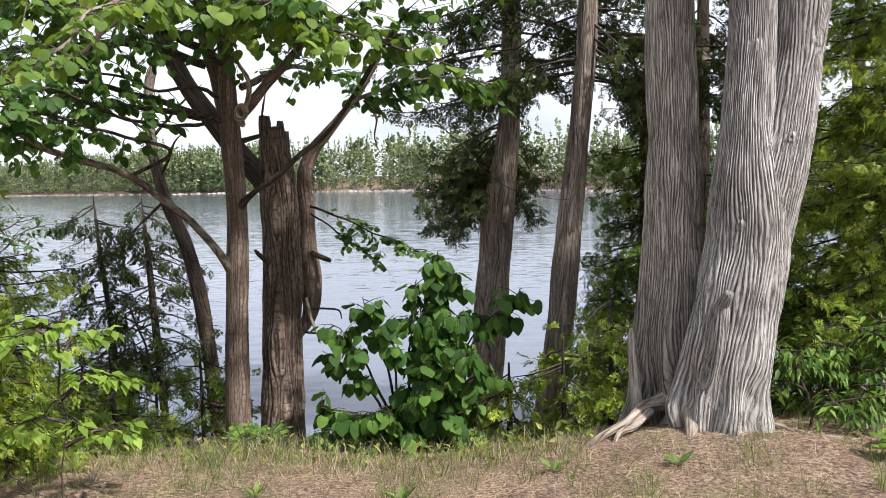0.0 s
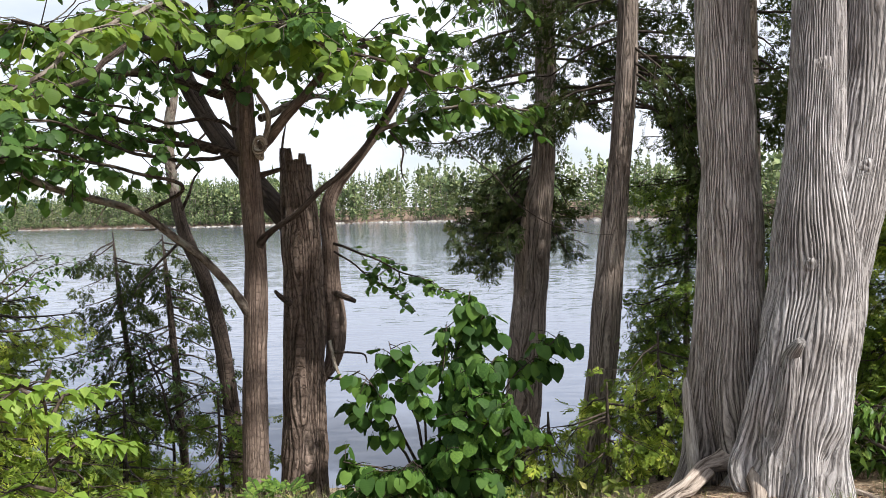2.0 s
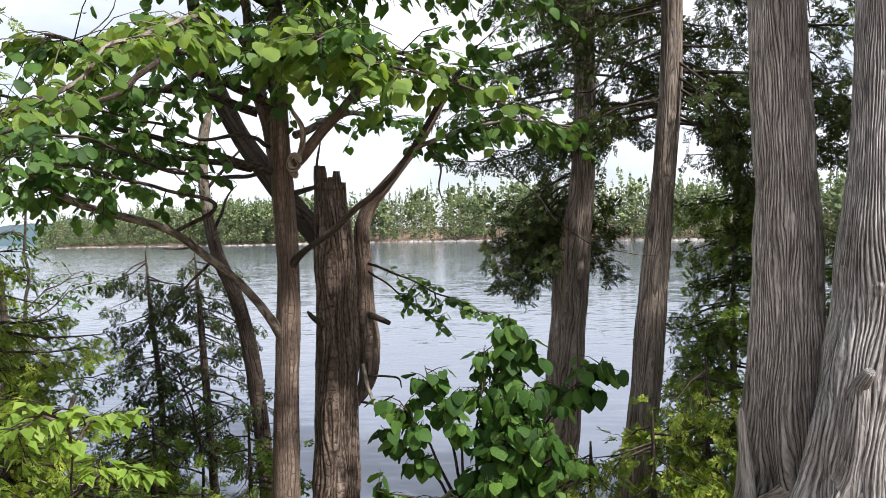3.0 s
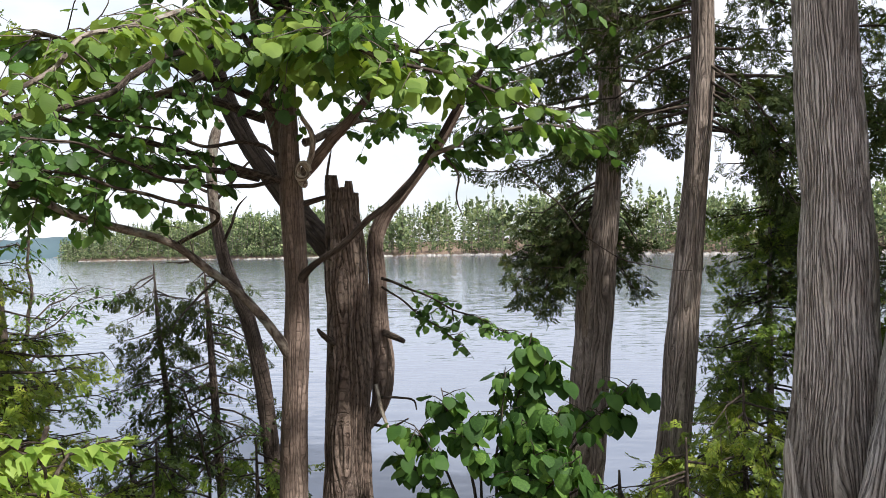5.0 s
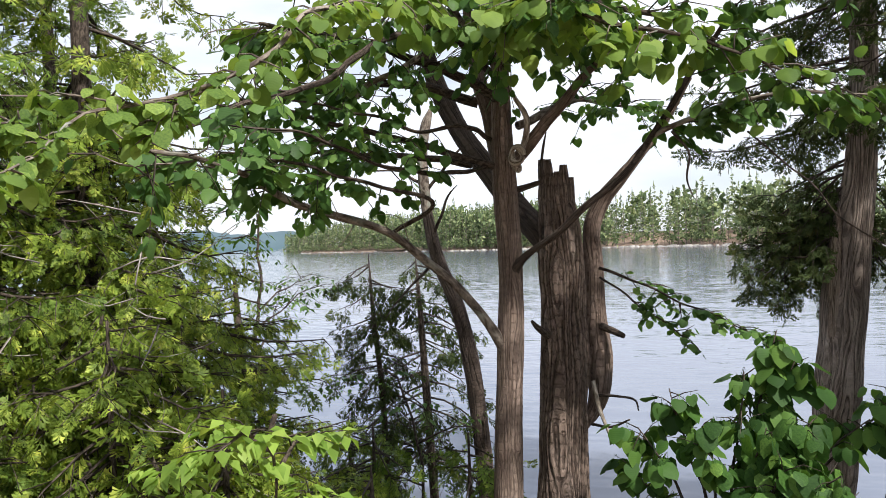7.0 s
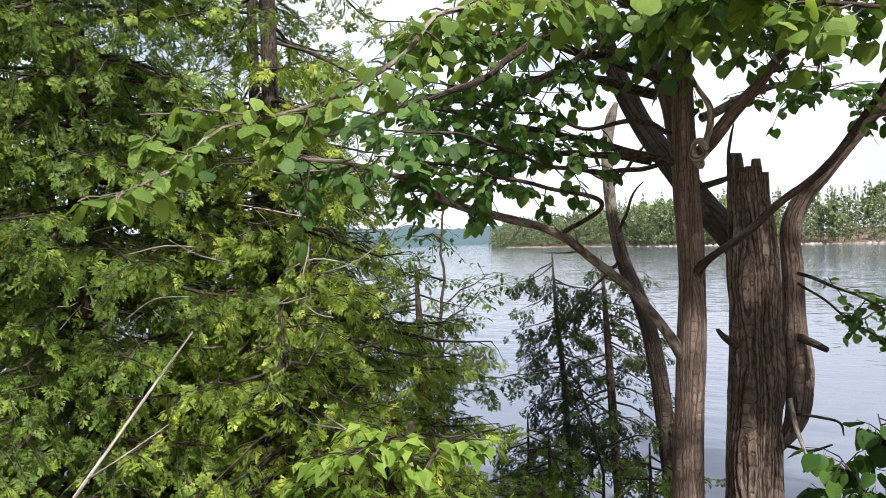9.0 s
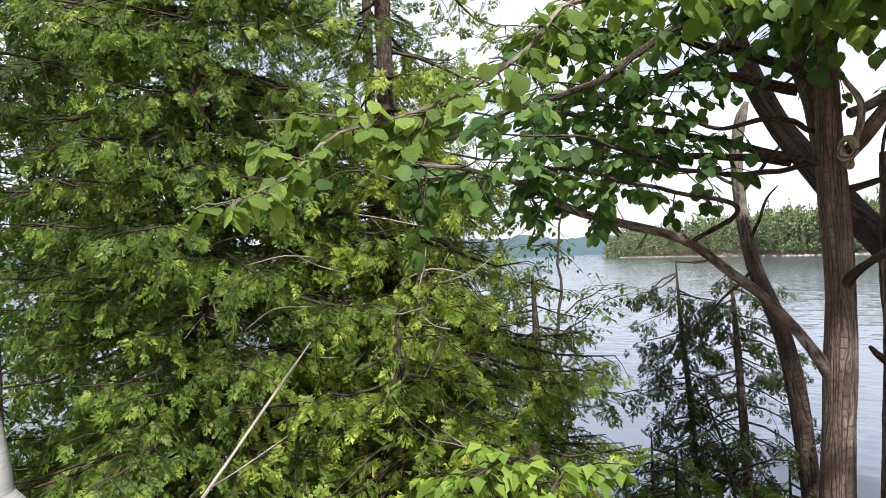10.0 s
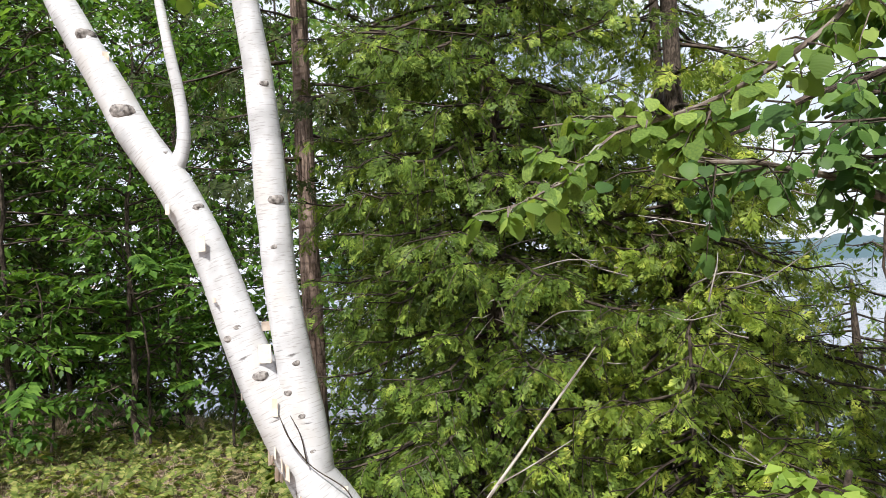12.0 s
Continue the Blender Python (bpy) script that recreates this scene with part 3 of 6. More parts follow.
def pine_template(seed, slim):
    """A far pine: a bare lower stem, then tiers of upswept plumes in an uneven, rounded crown."""
    rg = np.random.default_rng(seed)
    v, q = [], []
    low = rg.uniform(0.04, 0.14)
    for w in range(13):
        f = low + (1 - low) * (w + rg.uniform(-0.2, 0.2)) / 13
        g = max(0.0, (f - low) / (1 - low))
        reach = slim * (1.04 - g) ** 0.75 * rg.uniform(0.7, 1.25)
        for k in range(5):
            a = rg.uniform(0, 6.28)
            ln = reach * rg.uniform(0.4, 1.15)
            d = np.array([math.cos(a), math.sin(a), 0])
            c = np.array([0, 0, f]) + d * ln * rg.uniform(0.45, 0.85) + (0, 0, 0.02 * rg.normal())
            up = unit(rg.normal(0, 1, 3) * (1, 1, 0.25))
            sd = unit(np.cross(up, rg.normal(0, 1, 3) * (1, 1, 0.6)))
            wd, ht = (0.018 + ln * 0.32) * rg.uniform(0.7, 1.3), 0.018 * rg.uniform(0.6, 1.4)
            k0 = len(v)
            v += [tuple(c - up * wd), tuple(c - sd * ht + (0, 0, -0.008)), tuple(c + up * wd), tuple(c + sd * ht + (0, 0, 0.012))]
            q.append((k0, k0 + 1, k0 + 2, k0 + 3))
    k0 = len(v)
    v += [(0, -0.012, 0.9), (0.012, 0.008, 0.9), (0, 0, 1.04), (-0.012, 0.008, 0.9)]
    q.append((k0, k0 + 1, k0 + 2, k0 + 3))
    return template(v, q, [])


def round_template(seed):
    """A far broad-leaved tree: many small tilted leaf clumps in an uneven crown."""
    rg = np.random.default_rng(seed)
    v, q = [], []
    for i in range(70):
        d = rg.normal(0, 1, 3)
        d /= np.linalg.norm(d)
        c = d * rg.uniform(0.5, 1.0) * np.array([0.2, 0.2, 0.32]) * (1 + 0.25 * math.sin(3 * d[0] + seed)) + np.array([0, 0, 0.64])
        a, b = rg.normal(0, 1, 3), rg.normal(0, 1, 3)
        a, b = a / np.linalg.norm(a) * 0.06, b / np.linalg.norm(b) * 0.06
        k0 = len(v)
        v += [tuple(c - a), tuple(c - b), tuple(c + a), tuple(c + b)]
        q.append((k0, k0 + 1, k0 + 2, k0 + 3))
    return template(v, q, [])


def build_far_woods():
    rg = np.random.default_rng(3)
    crowns, trunks, rocks = Geo(), Geo(), Geo()
    kinds = [pine_template(1, 0.15), pine_template(2, 0.2), pine_template(3, 0.17), round_template(4), round_template(5)]
    stem = template([(-0.011, 0, 0), (0.011, 0, 0), (0.004, 0, 0.9), (-0.004, 0, 0.9), (0, -0.011, 0), (0, 0.011, 0), (0, 0.004, 0.9), (0, -0.004, 0.9)], [(0, 1, 2, 3), (4, 5, 6, 7)], [])
    n = 2100
    b = rg.uniform(-30.9, 48, n)
    deep = rg.random(n) ** 1.6 * 55 + 2
    b = np.where(rg.random(n) < 0.35, rg.uniform(-31.2, -12, n), b)
    r = np.interp(b, FAR_B, FAR_R)
    r = np.where(r > 500, 480, r) + deep * np.clip(r / 220, 0.7, 1.5)
    x, y = r * np.sin(np.radians(b)), r * np.cos(np.radians(b))
    z = height(x, y)
    tall = np.interp(r, [130, 165, 240, 330, 480], [9.0, 10.8, 14.0, 14.6, 15.0]) * rg.uniform(0.72, 1.12, n) * np.where(deep < 6, 0.8, 1) * np.where(rg.random(n) < 0.08, 1.22, 1)
    pick = rg.choice(5, n, p=[0.32, 0.29, 0.29, 0.05, 0.05])
    low = deep < 3.6
    pick, tall = np.where(low, 3 + rg.integers(0, 2, n), pick), np.where(low, tall * rg.uniform(0.2, 0.5, n), tall)
    spin = rg.uniform(0, 6.28, n)
    rot = np.zeros((n, 3, 3))
    rot[:, 0, 0], rot[:, 0, 1], rot[:, 1, 0], rot[:, 1, 1], rot[:, 2, 2] = np.cos(spin), -np.sin(spin), np.sin(spin), np.cos(spin), 1
    pos = np.stack([x, y, z], 1)
    for k, tm in enumerate(kinds):
        w = pick == k
        scatter(crowns, tm, pos[w], rot[w], tall[w])
    w = deep < 24
    scatter(trunks, stem, pos[w], rot[w], tall[w])
    woods = thing("far_woods", "mixed pine woods along the far lake shore", "woods", kind="stuff")
    part("crowns", crowns, FAR_PINE, woods, smooth=False)
    part("trunks", trunks, FAR_TRUNK, woods, smooth=False)
    m = 800
    bb = rg.uniform(-30.3, 45, m)
    rr = np.interp(bb, FAR_B, FAR_R) + rg.uniform(-1.5, 2.5, m)
    sz = rg.uniform(0.15, 0.7, m)
    base = np.array([(math.cos(a), math.sin(a), 0) for a in np.linspace(0, 6.28, 7)[:-1]] + [(0.5 * math.cos(a + 0.4), 0.5 * math.sin(a + 0.4), 0.5) for a in np.linspace(0, 6.28, 7)[:-1]])
    rq = np.array([(i, (i + 1) % 6, 6 + (i + 1) % 6, 6 + i) for i in range(6)] + [(6, 7, 8, 9), (6, 9, 10, 11)])
    eye = np.repeat(np.eye(3)[None], m, 0) * rg.uniform(0.7, 1.6, (m, 3, 1))
    scatter(rocks, (base, rq, np.zeros((0, 3), int), base[:, :2]), np.stack([rr * np.sin(np.radians(bb)), rr * np.cos(np.radians(bb)), np.full(m, LAKE - 0.05)], 1), eye, sz * 1.2)
    tagged(part("shore_rocks", rocks, ROCK, smooth=False), "pale boulders and ledges along the far waterline", "rocks", kind="stuff")


def build_far_hills():
    g = Geo()
    b = np.radians(np.linspace(-75, -28, 160))
    rows = []
    for k, (r, h) in enumerate(((2250, 0), (2350, 0.75), (2500, 1.0), (2900, 0.0))):
        top = LAKE + h * (44 + 26 * vnoise(np.degrees(b) * 0.35 + 50, b * 0 + 3.3, 256) + 9 * vnoise(np.degrees(b) * 3 + 90, b * 0 + k, 256))
        rows.append(np.stack([r * np.sin(b), r * np.cos(b), top], 1))
    v = np.concatenate(rows)
    n = len(b)
    i, j = np.meshgrid(np.arange(3), np.arange(n - 1), indexing="ij")
    a = i * n + j
    g.put(v, np.stack([a, a + 1, a + n + 1, a + n], -1).reshape(-1, 4))
    tagged(part("backdrop", g, HILL), "wooded hills coloured haze blue across the open lake", "hills", kind="structure")


build_ground()
build_lake()
build_far_woods()
build_far_hills()

# ---- trees ----


def along(p, f):
    """The point at the fraction f of a sampled limb, and its direction."""
    i = min(len(p) - 2, int(f * (len(p) - 1)))
    return p[i, :3] + (p[i + 1, :3] - p[i, :3]) * (f * (len(p) - 1) - i), unit(p[i + 1, :3] - p[i, :3])


def cedar_boughs(tree, trunk, foliage, n, z0, z1, long0, long1, seed, az=(0, 360), density=1.0, size=(0.09, 0.16), bark=None, droop=0.16, keep=None, start=0.2, hang=0.0):
    """Boughs with flat drooping sprays, from z0 to z1 up a sampled trunk; long0, long1: bough length low and high."""
    rg = np.random.default_rng(seed)
    leaves = [[], [], [], []]
    zs = trunk[:, 2]
    for i in range(n):
        f = (i + rg.random()) / n
        z = z0 + (z1 - z0) * f
        k = int(np.argmin(np.abs(zs - z)))
        a = radians(rg.uniform(*az))
        ln = (long0 + (long1 - long0) * f) * rg.uniform(0.6, 1.15)
        base = np.array([trunk[k, 0], trunk[k, 1], z])
        out = np.array([math.cos(a), math.sin(a), 0.0])
        if keep is not None and not keep(base + out * ln):
            continue
        side = np.array([-out[1], out[0], 0.0])
        sag = droop * rg.uniform(0.5, 1.6)
        pts = [base, base + out * ln * 0.4 + (0, 0, -sag * ln * 0.35), base + out * ln * 0.75 + (0, 0, -sag * ln) + side * ln * rg.normal(0, 0.08), base + out * ln + (0, 0, -sag * ln * 0.9) + side * ln * rg.normal(0, 0.12)]
        r0 = 0.006 + ln * 0.009
        wood = Geo()
        p = tube(wood, [(*q, r0 * (1 - 0.28 * j)) for j, q in enumerate(pts)], 4, 0.22)
        subs = max(4, int(ln * 11 * density))
        for j in range(subs):
            g = start + (1 - start) * (j + rg.random()) / subs
            c, d = along(p, min(g, 0.995))
            sgn = 1 if j % 2 else -1
            sl = (0.16 + 0.3 * ln * (1.05 - g)) * rg.uniform(0.6, 1.2)
            sd = unit(d * rg.uniform(0.4, 1.0) + side * sgn * rg.uniform(0.35, 1.0) + np.array([0, 0, rg.uniform(-0.7, 0.15)]))
            tip = c + sd * sl + np.array([0, 0, -0.2 * sl])
            tube(wood, [(*c, 0.004), (*(c + sd * sl * 0.5), 0.003), (*tip, 0.0015)], 3, 0.2)
            m = max(3, int(sl / 0.042 * density))
            h = (np.arange(m) + rg.random(m)) / m
            pos = c + (tip - c) * h[:, None]
            alt = np.where(np.arange(m) % 2 == 0, 1, -1)[:, None]
            w = unit(np.cross(sd, [0, 0, 1]))
            dirs = unit(sd * 0.7 + w * alt * rg.uniform(0.2, 0.9, (m, 1)) + rg.normal(0, 0.42, (m, 3)) + np.array([0, 0, -1]) * rg.uniform(-0.35 + hang, 0.9 + hang, (m, 1)))
            nr = unit(np.array([0, 0, 1]) * rg.uniform(0.0, 1, (m, 1)) + out * rg.uniform(0, 1.2, (m, 1)) + rg.normal(0, 0.55, (m, 3)))
            sz = rg.uniform(size[0], size[1], m) * rg.uniform(0.75, 1.25)
            leaves[rg.integers(4)].append((pos, dirs, nr, sz))
        part("bough", wood, bark or TWIG_BARK, tree)
    crown = Geo()
    for tm, group in zip(SPRAY, leaves):
        if group:
            pos, dirs, nr, sz = (np.concatenate(c) for c in zip(*group))
            scatter(crown, tm, pos, turned(dirs, nr), sz)
    return tagged(part("crown", crown, foliage, tree, smooth=False), kind="stuff")


class Leaves:
    """Broad leaves gathered for a crown; grow() makes the mesh, and the nearest as leaves of their own."""

    def __init__(self):
        self.rows = []

    def put(self, pos, dirs, nr, sz):
        self.rows.append((pos, dirs, nr, sz))

    def grow(self, tree, material, kinds, single=0, centre=(0, 0, 0), name="crown", holder=None):
        pos, dirs, nr, sz = (np.concatenate(c) for c in zip(*self.rows))
        rot = turned(dirs, nr)
        order = np.argsort(np.linalg.norm(pos - np.array(centre), axis=1))
        one, rest = order[:single], order[single:]
        g = Geo()
        for k, tm in enumerate(kinds):
            w = rest[rest % len(kinds) == k]
            scatter(g, tm, pos[w], rot[w], sz[w])
        tagged(part(name, g, material, tree), kind="stuff")
        meshes = [Geo().put(*tm).mesh("leaf", material) for tm in kinds]
        for i in one:
            ob = new("leaf", meshes[i % len(kinds)])
            ob.parent = holder or tree
            m = Matrix([[*(rot[i, r] * sz[i]), pos[i, r]] for r in range(3)] + [[0, 0, 0, 1]])
            ob.matrix_basis = m


def leafy(wood, leaves, limb, f0, f1, twigs, length, per, size, seed, droop=0.6, flat=0.5, up=0.0, step=0.17):
    """Twigs with alternate leaves along a sampled limb."""
    rg = np.random.default_rng(seed)
    for i in range(twigs):
        f = f0 + (f1 - f0) * (i + rg.random()) / twigs
        c, d = along(limb, min(f, 0.995))
        ln = length * rg.uniform(0.5, 1.25)
        r = rg.normal(0, 1, 3) * np.array([1, 1, flat])
        td = unit(d * 0.5 + unit(r) + np.array([0, 0, up]))
        mid = c + td * ln * 0.5 + np.array([0, 0, 0.02 * ln])
        tip = c + td * ln + np.array([0, 0, -0.16 * ln]) + rg.normal(0, 0.06, 3) * ln
        tube(wood, [(*c, 0.005), (*mid, 0.0035), (*tip, 0.002)], 3, step)
        m = max(2, int(per * rg.uniform(0.7, 1.3)))
        h = (0.25 + 0.75 * (np.arange(m) + rg.random(m)) / m)[:, None]
        base = c * (1 - h) ** 2 + 2 * mid * h * (1 - h) + tip * h * h
        alt = np.where(np.arange(m) % 2 == 0, 1, -1)[:, None]
        w = unit(np.cross(td, [0, 0, 1]))
        outd = unit(td * 0.6 + w * alt * 0.8 + rg.normal(0, 0.3, (m, 3)))
        dirs = unit(outd * np.array([1, 1, 0.4]) + np.array([0, 0, -1]) * droop * rg.uniform(0.3, 1.7, (m, 1)))
        nr = unit(outd * 0.6 + np.array([0, 0, 1.0]) + rg.normal(0, 0.3, (m, 3)))
        sz = size * rg.uniform(0.6, 1.25, m)
        pos = base + dirs * (0.42 * sz)[:, None]
        leaves.put(pos, dirs, nr, sz)


def skin(p, z, az):
    """The place and outward way on a sampled trunk at height z, towards az degrees from +x."""
    k = int(np.argmin(np.abs(p[:, 2] - z)))
    o = np.array([math.cos(radians(az)), math.sin(radians(az)), 0.0])
    return p[k, :3] + o * p[k, 3], o


def knot(geo, centre, out, r, rings=((2.1, -0.5), (1.4, 0.05), (0.95, 0.2), (0.6, 0.0), (0.1, -0.25)), tall=1.25):
    """A branch scar: a ring with a sunken middle."""
    out = unit(np.array(out, float))
    a = unit(np.cross(out, [0, 0, 1]))
    b = np.cross(out, a)
    th = np.linspace(0, 2 * np.pi, 13)[:-1]
    v, q, uv = [], [], []
    for k, (rad, h) in enumerate(rings):
        w = 1 + 0.12 * np.sin(th * 2 + 0.4 * k + 40 * r) + 0.05 * np.sin(th * 3 + 90 * r)
        v.append(np.array(centre) + out * h * r + (rad * r * w)[:, None] * (np.cos(th)[:, None] * a + tall * np.sin(th)[:, None] * b))
        uv.append(np.stack([rad * r * w * np.cos(th), tall * rad * r * w * np.sin(th)], 1) * (36, 1) + 7 * r)
        if k:
            i = np.arange(12)
            q.append(np.stack([(k - 1) * 12 + i, (k - 1) * 12 + (i + 1) % 12, k * 12 + (i + 1) % 12, k * 12 + i], 1))
    geo.put(np.concatenate(v), np.concatenate(q), None, np.concatenate(uv))


def ground_at(x, y):
    return float(height(np.array([x]), np.array([y]))[0])


def build_big_cedar():
    tree = thing("cedar_tree", "huge twin-stemmed grey cedar with shaggy bark and bare roots", "tree")
    g = Geo()
    tube(g, [(1.92, 4.55, -0.35, 0.38), (1.91, 4.58, -0.12, 0.31), (1.885, 4.6, 0.45, 0.258), (1.91, 4.6, 1.12, 0.23), (1.92, 4.6, 1.78, 0.205), (1.9, 4.6, 2.42, 0.187), (1.88, 4.6, 3.05, 0.177), (1.86, 4.65, 5.0, 0.16), (1.85, 4.7, 8.0, 0.1)], 300, 0.06, swollen(0.19, 7, 0.55, seed=1), strips=60, furrow=0.012, seed=1)
    part("trunk", g, CEDAR_SHADED_BARK, tree, "straight shaggy stem, its shade put into the grey-brown bark")
    g = Geo()
    main = tube(g, [(1.99, 4.05, -0.35, 0.4), (2.02, 4.08, -0.06, 0.33), (2.06, 4.1, 0.13, 0.295), (2.135, 4.1, 0.54, 0.29), (2.225, 4.1, 0.95, 0.3), (2.28, 4.1, 1.32, 0.286), (2.275, 4.1, 1.7, 0.236), (2.275, 4.1, 2.1, 0.19), (2.29, 4.1, 2.54, 0.167), (2.3, 4.1, 2.93, 0.155), (2.28, 4.12, 4.5, 0.13), (2.2, 4.2, 7.0, 0.08)], 380, 0.045, swollen(0.28, 9, 0.6, seed=2), strips=76, furrow=0.012, seed=2)
    right = tube(g, [(2.32, 4.12, 0.9, 0.17), (2.4, 4.09, 1.35, 0.19), (2.475, 4.07, 1.75, 0.196), (2.56, 4.07, 2.15, 0.18), (2.62, 4.1, 2.54, 0.174), (2.65, 4.1, 2.92, 0.178), (2.74, 4.1, 4.5, 0.14), (2.9, 4.1, 7.0, 0.08)], 260, 0.06, swollen(seed=5), strips=54, furrow=0.008, seed=5)
    for p, z, az, r in ((main, 2.6, 255, 0.026), (right, 2.64, 290, 0.024), (right, 1.97, 258, 0.02), (main, 1.36, 236, 0.02), (main, 0.38, 248, 0.026)):
        c, o = skin(p, z, az)
        knot(g, c, o, r)
    dome = ((2.2, -0.8), (1.6, -0.2), (1.1, 0.12), (0.55, 0.26), (0.05, 0.28))
    for z, az, r in ((0.14, 268, 0.045), (0.2, 228, 0.04), (0.12, 292, 0.04)):
        c, o = skin(main, z, az)
        knot(g, c, o, r, dome, 1.6)
    stem = part("trunk", g, CEDAR_BARK, tree, "thick pale grey forked stem with knots")
    g = Geo()
    tube(g, [(2.02, 3.92, 0.74, 0.06), (2.0, 3.79, 0.88, 0.042), (2.01, 3.73, 0.94, 0.026)], 24, 0.03, swollen(lump=0.3), strips=9, furrow=0.006, seed=4)
    tube(g, [(1.93, 4.0, 0.0, 0.13), (1.98, 3.88, 0.45, 0.075), (2.0, 3.82, 0.86, 0.04)], 40, 0.03, swollen(lump=0.3, seed=4), strips=14, furrow=0.008, seed=6)
    part("branch_stub", g, CEDAR_BARK, stem, "broken pale branch stub")
    g = Geo()
    tube(g, [(1.58, 4.42, -0.15, 0.05), (1.55, 4.42, 0.3, 0.034), (1.535, 4.42, 0.5, 0.026), (1.53, 4.42, 0.58, 0.008)], 22, 0.03, fibrous(0.008, 9, seed=8))
    part("broken_snag", g, WOOD_GREY, tree, "splintered grey wood snag")
    for runs in (((1.9, 4.46, 0.22, 0.1), (1.6, 4.26, 0.15, 0.045), (1.44, 4.14, 0.1, 0.03), (1.32, 4.07, 0.055, 0.022), (1.21, 4.0, 0.02, 0.019), (1.12, 3.96, -0.004, 0.013), (1.02, 3.92, -0.03, 0.006)),
                 ((1.62, 4.24, 0.12, 0.036), (1.42, 4.04, 0.06, 0.024), (1.3, 3.92, 0.022, 0.02), (1.23, 3.84, -0.02, 0.01)),
                 ((1.54, 4.2, 0.12, 0.03), (1.34, 4.14, 0.06, 0.022), (1.18, 4.08, 0.016, 0.017), (1.06, 4.04, -0.025, 0.009)),
                 ((1.85, 4.0, 0.08, 0.08), (1.78, 3.8, 0.0, 0.035), (1.74, 3.66, -0.04, 0.015)),
                 ((2.3, 3.95, 0.02, 0.04), (2.42, 3.74, 0.012, 0.014), (2.6, 3.64, 0.008, 0.01), (2.8, 3.6, -0.02, 0.006))):
        pts = [(x, y, ground_at(x, y) + h, r) for x, y, h, r in runs]
        g = Geo()
        tube(g, pts, 18, 0.03, fibrous(0.006, 9, seed=len(pts)), wiggle=0.02)
        part("root", g, ROOT_BARK, tree)


build_big_cedar()


def cedar(label, pts, foliage, seed, bark=DARK_CEDAR_BARK, seg=150, amp=0.008, boughs=(), step=0.05):
    tree = thing("cedar_tree", label, "tree", "cedars on the bank")
    g = Geo()
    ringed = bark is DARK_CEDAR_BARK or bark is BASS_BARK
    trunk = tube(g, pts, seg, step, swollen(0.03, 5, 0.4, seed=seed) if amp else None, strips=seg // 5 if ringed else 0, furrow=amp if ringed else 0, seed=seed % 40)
    part("trunk", g, bark, tree)
    for k, b in enumerate(boughs):
        cedar_boughs(tree, trunk, b.pop("leaf", foliage), seed=seed * 10 + k, **b)
    return tree


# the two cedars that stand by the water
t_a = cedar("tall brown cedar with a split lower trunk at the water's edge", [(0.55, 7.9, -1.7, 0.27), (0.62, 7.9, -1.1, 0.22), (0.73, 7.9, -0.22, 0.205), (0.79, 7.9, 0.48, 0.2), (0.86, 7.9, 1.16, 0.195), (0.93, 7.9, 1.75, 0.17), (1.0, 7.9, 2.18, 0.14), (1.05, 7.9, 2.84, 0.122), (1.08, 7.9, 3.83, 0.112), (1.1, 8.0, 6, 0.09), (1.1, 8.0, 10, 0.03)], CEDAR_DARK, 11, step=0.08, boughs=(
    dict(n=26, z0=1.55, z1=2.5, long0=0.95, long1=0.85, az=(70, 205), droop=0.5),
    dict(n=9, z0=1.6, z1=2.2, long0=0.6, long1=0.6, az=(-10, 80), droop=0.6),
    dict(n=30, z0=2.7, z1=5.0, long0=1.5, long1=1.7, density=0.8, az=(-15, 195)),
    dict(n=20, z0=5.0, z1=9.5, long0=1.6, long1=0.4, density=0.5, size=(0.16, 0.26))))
g = Geo()
tube(g, [(0.74, 7.8, 0.5, 0.02), (0.735, 7.76, 0.9, 0.045), (0.755, 7.75, 1.4, 0.05), (0.785, 7.75, 1.68, 0.042), (0.8, 7.75, 1.8, 0.03), (0.81, 7.75, 1.95, 0.006)], 25, 0.04, swollen(lump=0.3), strips=5, furrow=0.012)
part("split_wood", g, SPLIT_WOOD, t_a, "pale splintered wood of the split trunk")
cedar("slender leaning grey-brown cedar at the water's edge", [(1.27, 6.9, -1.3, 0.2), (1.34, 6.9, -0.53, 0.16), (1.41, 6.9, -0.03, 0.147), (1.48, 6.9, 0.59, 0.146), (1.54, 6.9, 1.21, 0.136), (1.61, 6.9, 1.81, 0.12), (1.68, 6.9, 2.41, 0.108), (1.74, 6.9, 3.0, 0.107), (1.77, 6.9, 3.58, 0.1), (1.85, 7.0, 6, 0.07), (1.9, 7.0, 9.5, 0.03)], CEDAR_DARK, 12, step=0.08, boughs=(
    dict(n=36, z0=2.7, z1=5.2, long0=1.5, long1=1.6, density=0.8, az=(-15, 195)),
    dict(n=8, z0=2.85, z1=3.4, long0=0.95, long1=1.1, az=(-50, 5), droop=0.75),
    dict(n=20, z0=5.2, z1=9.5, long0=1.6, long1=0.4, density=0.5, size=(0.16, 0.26))))

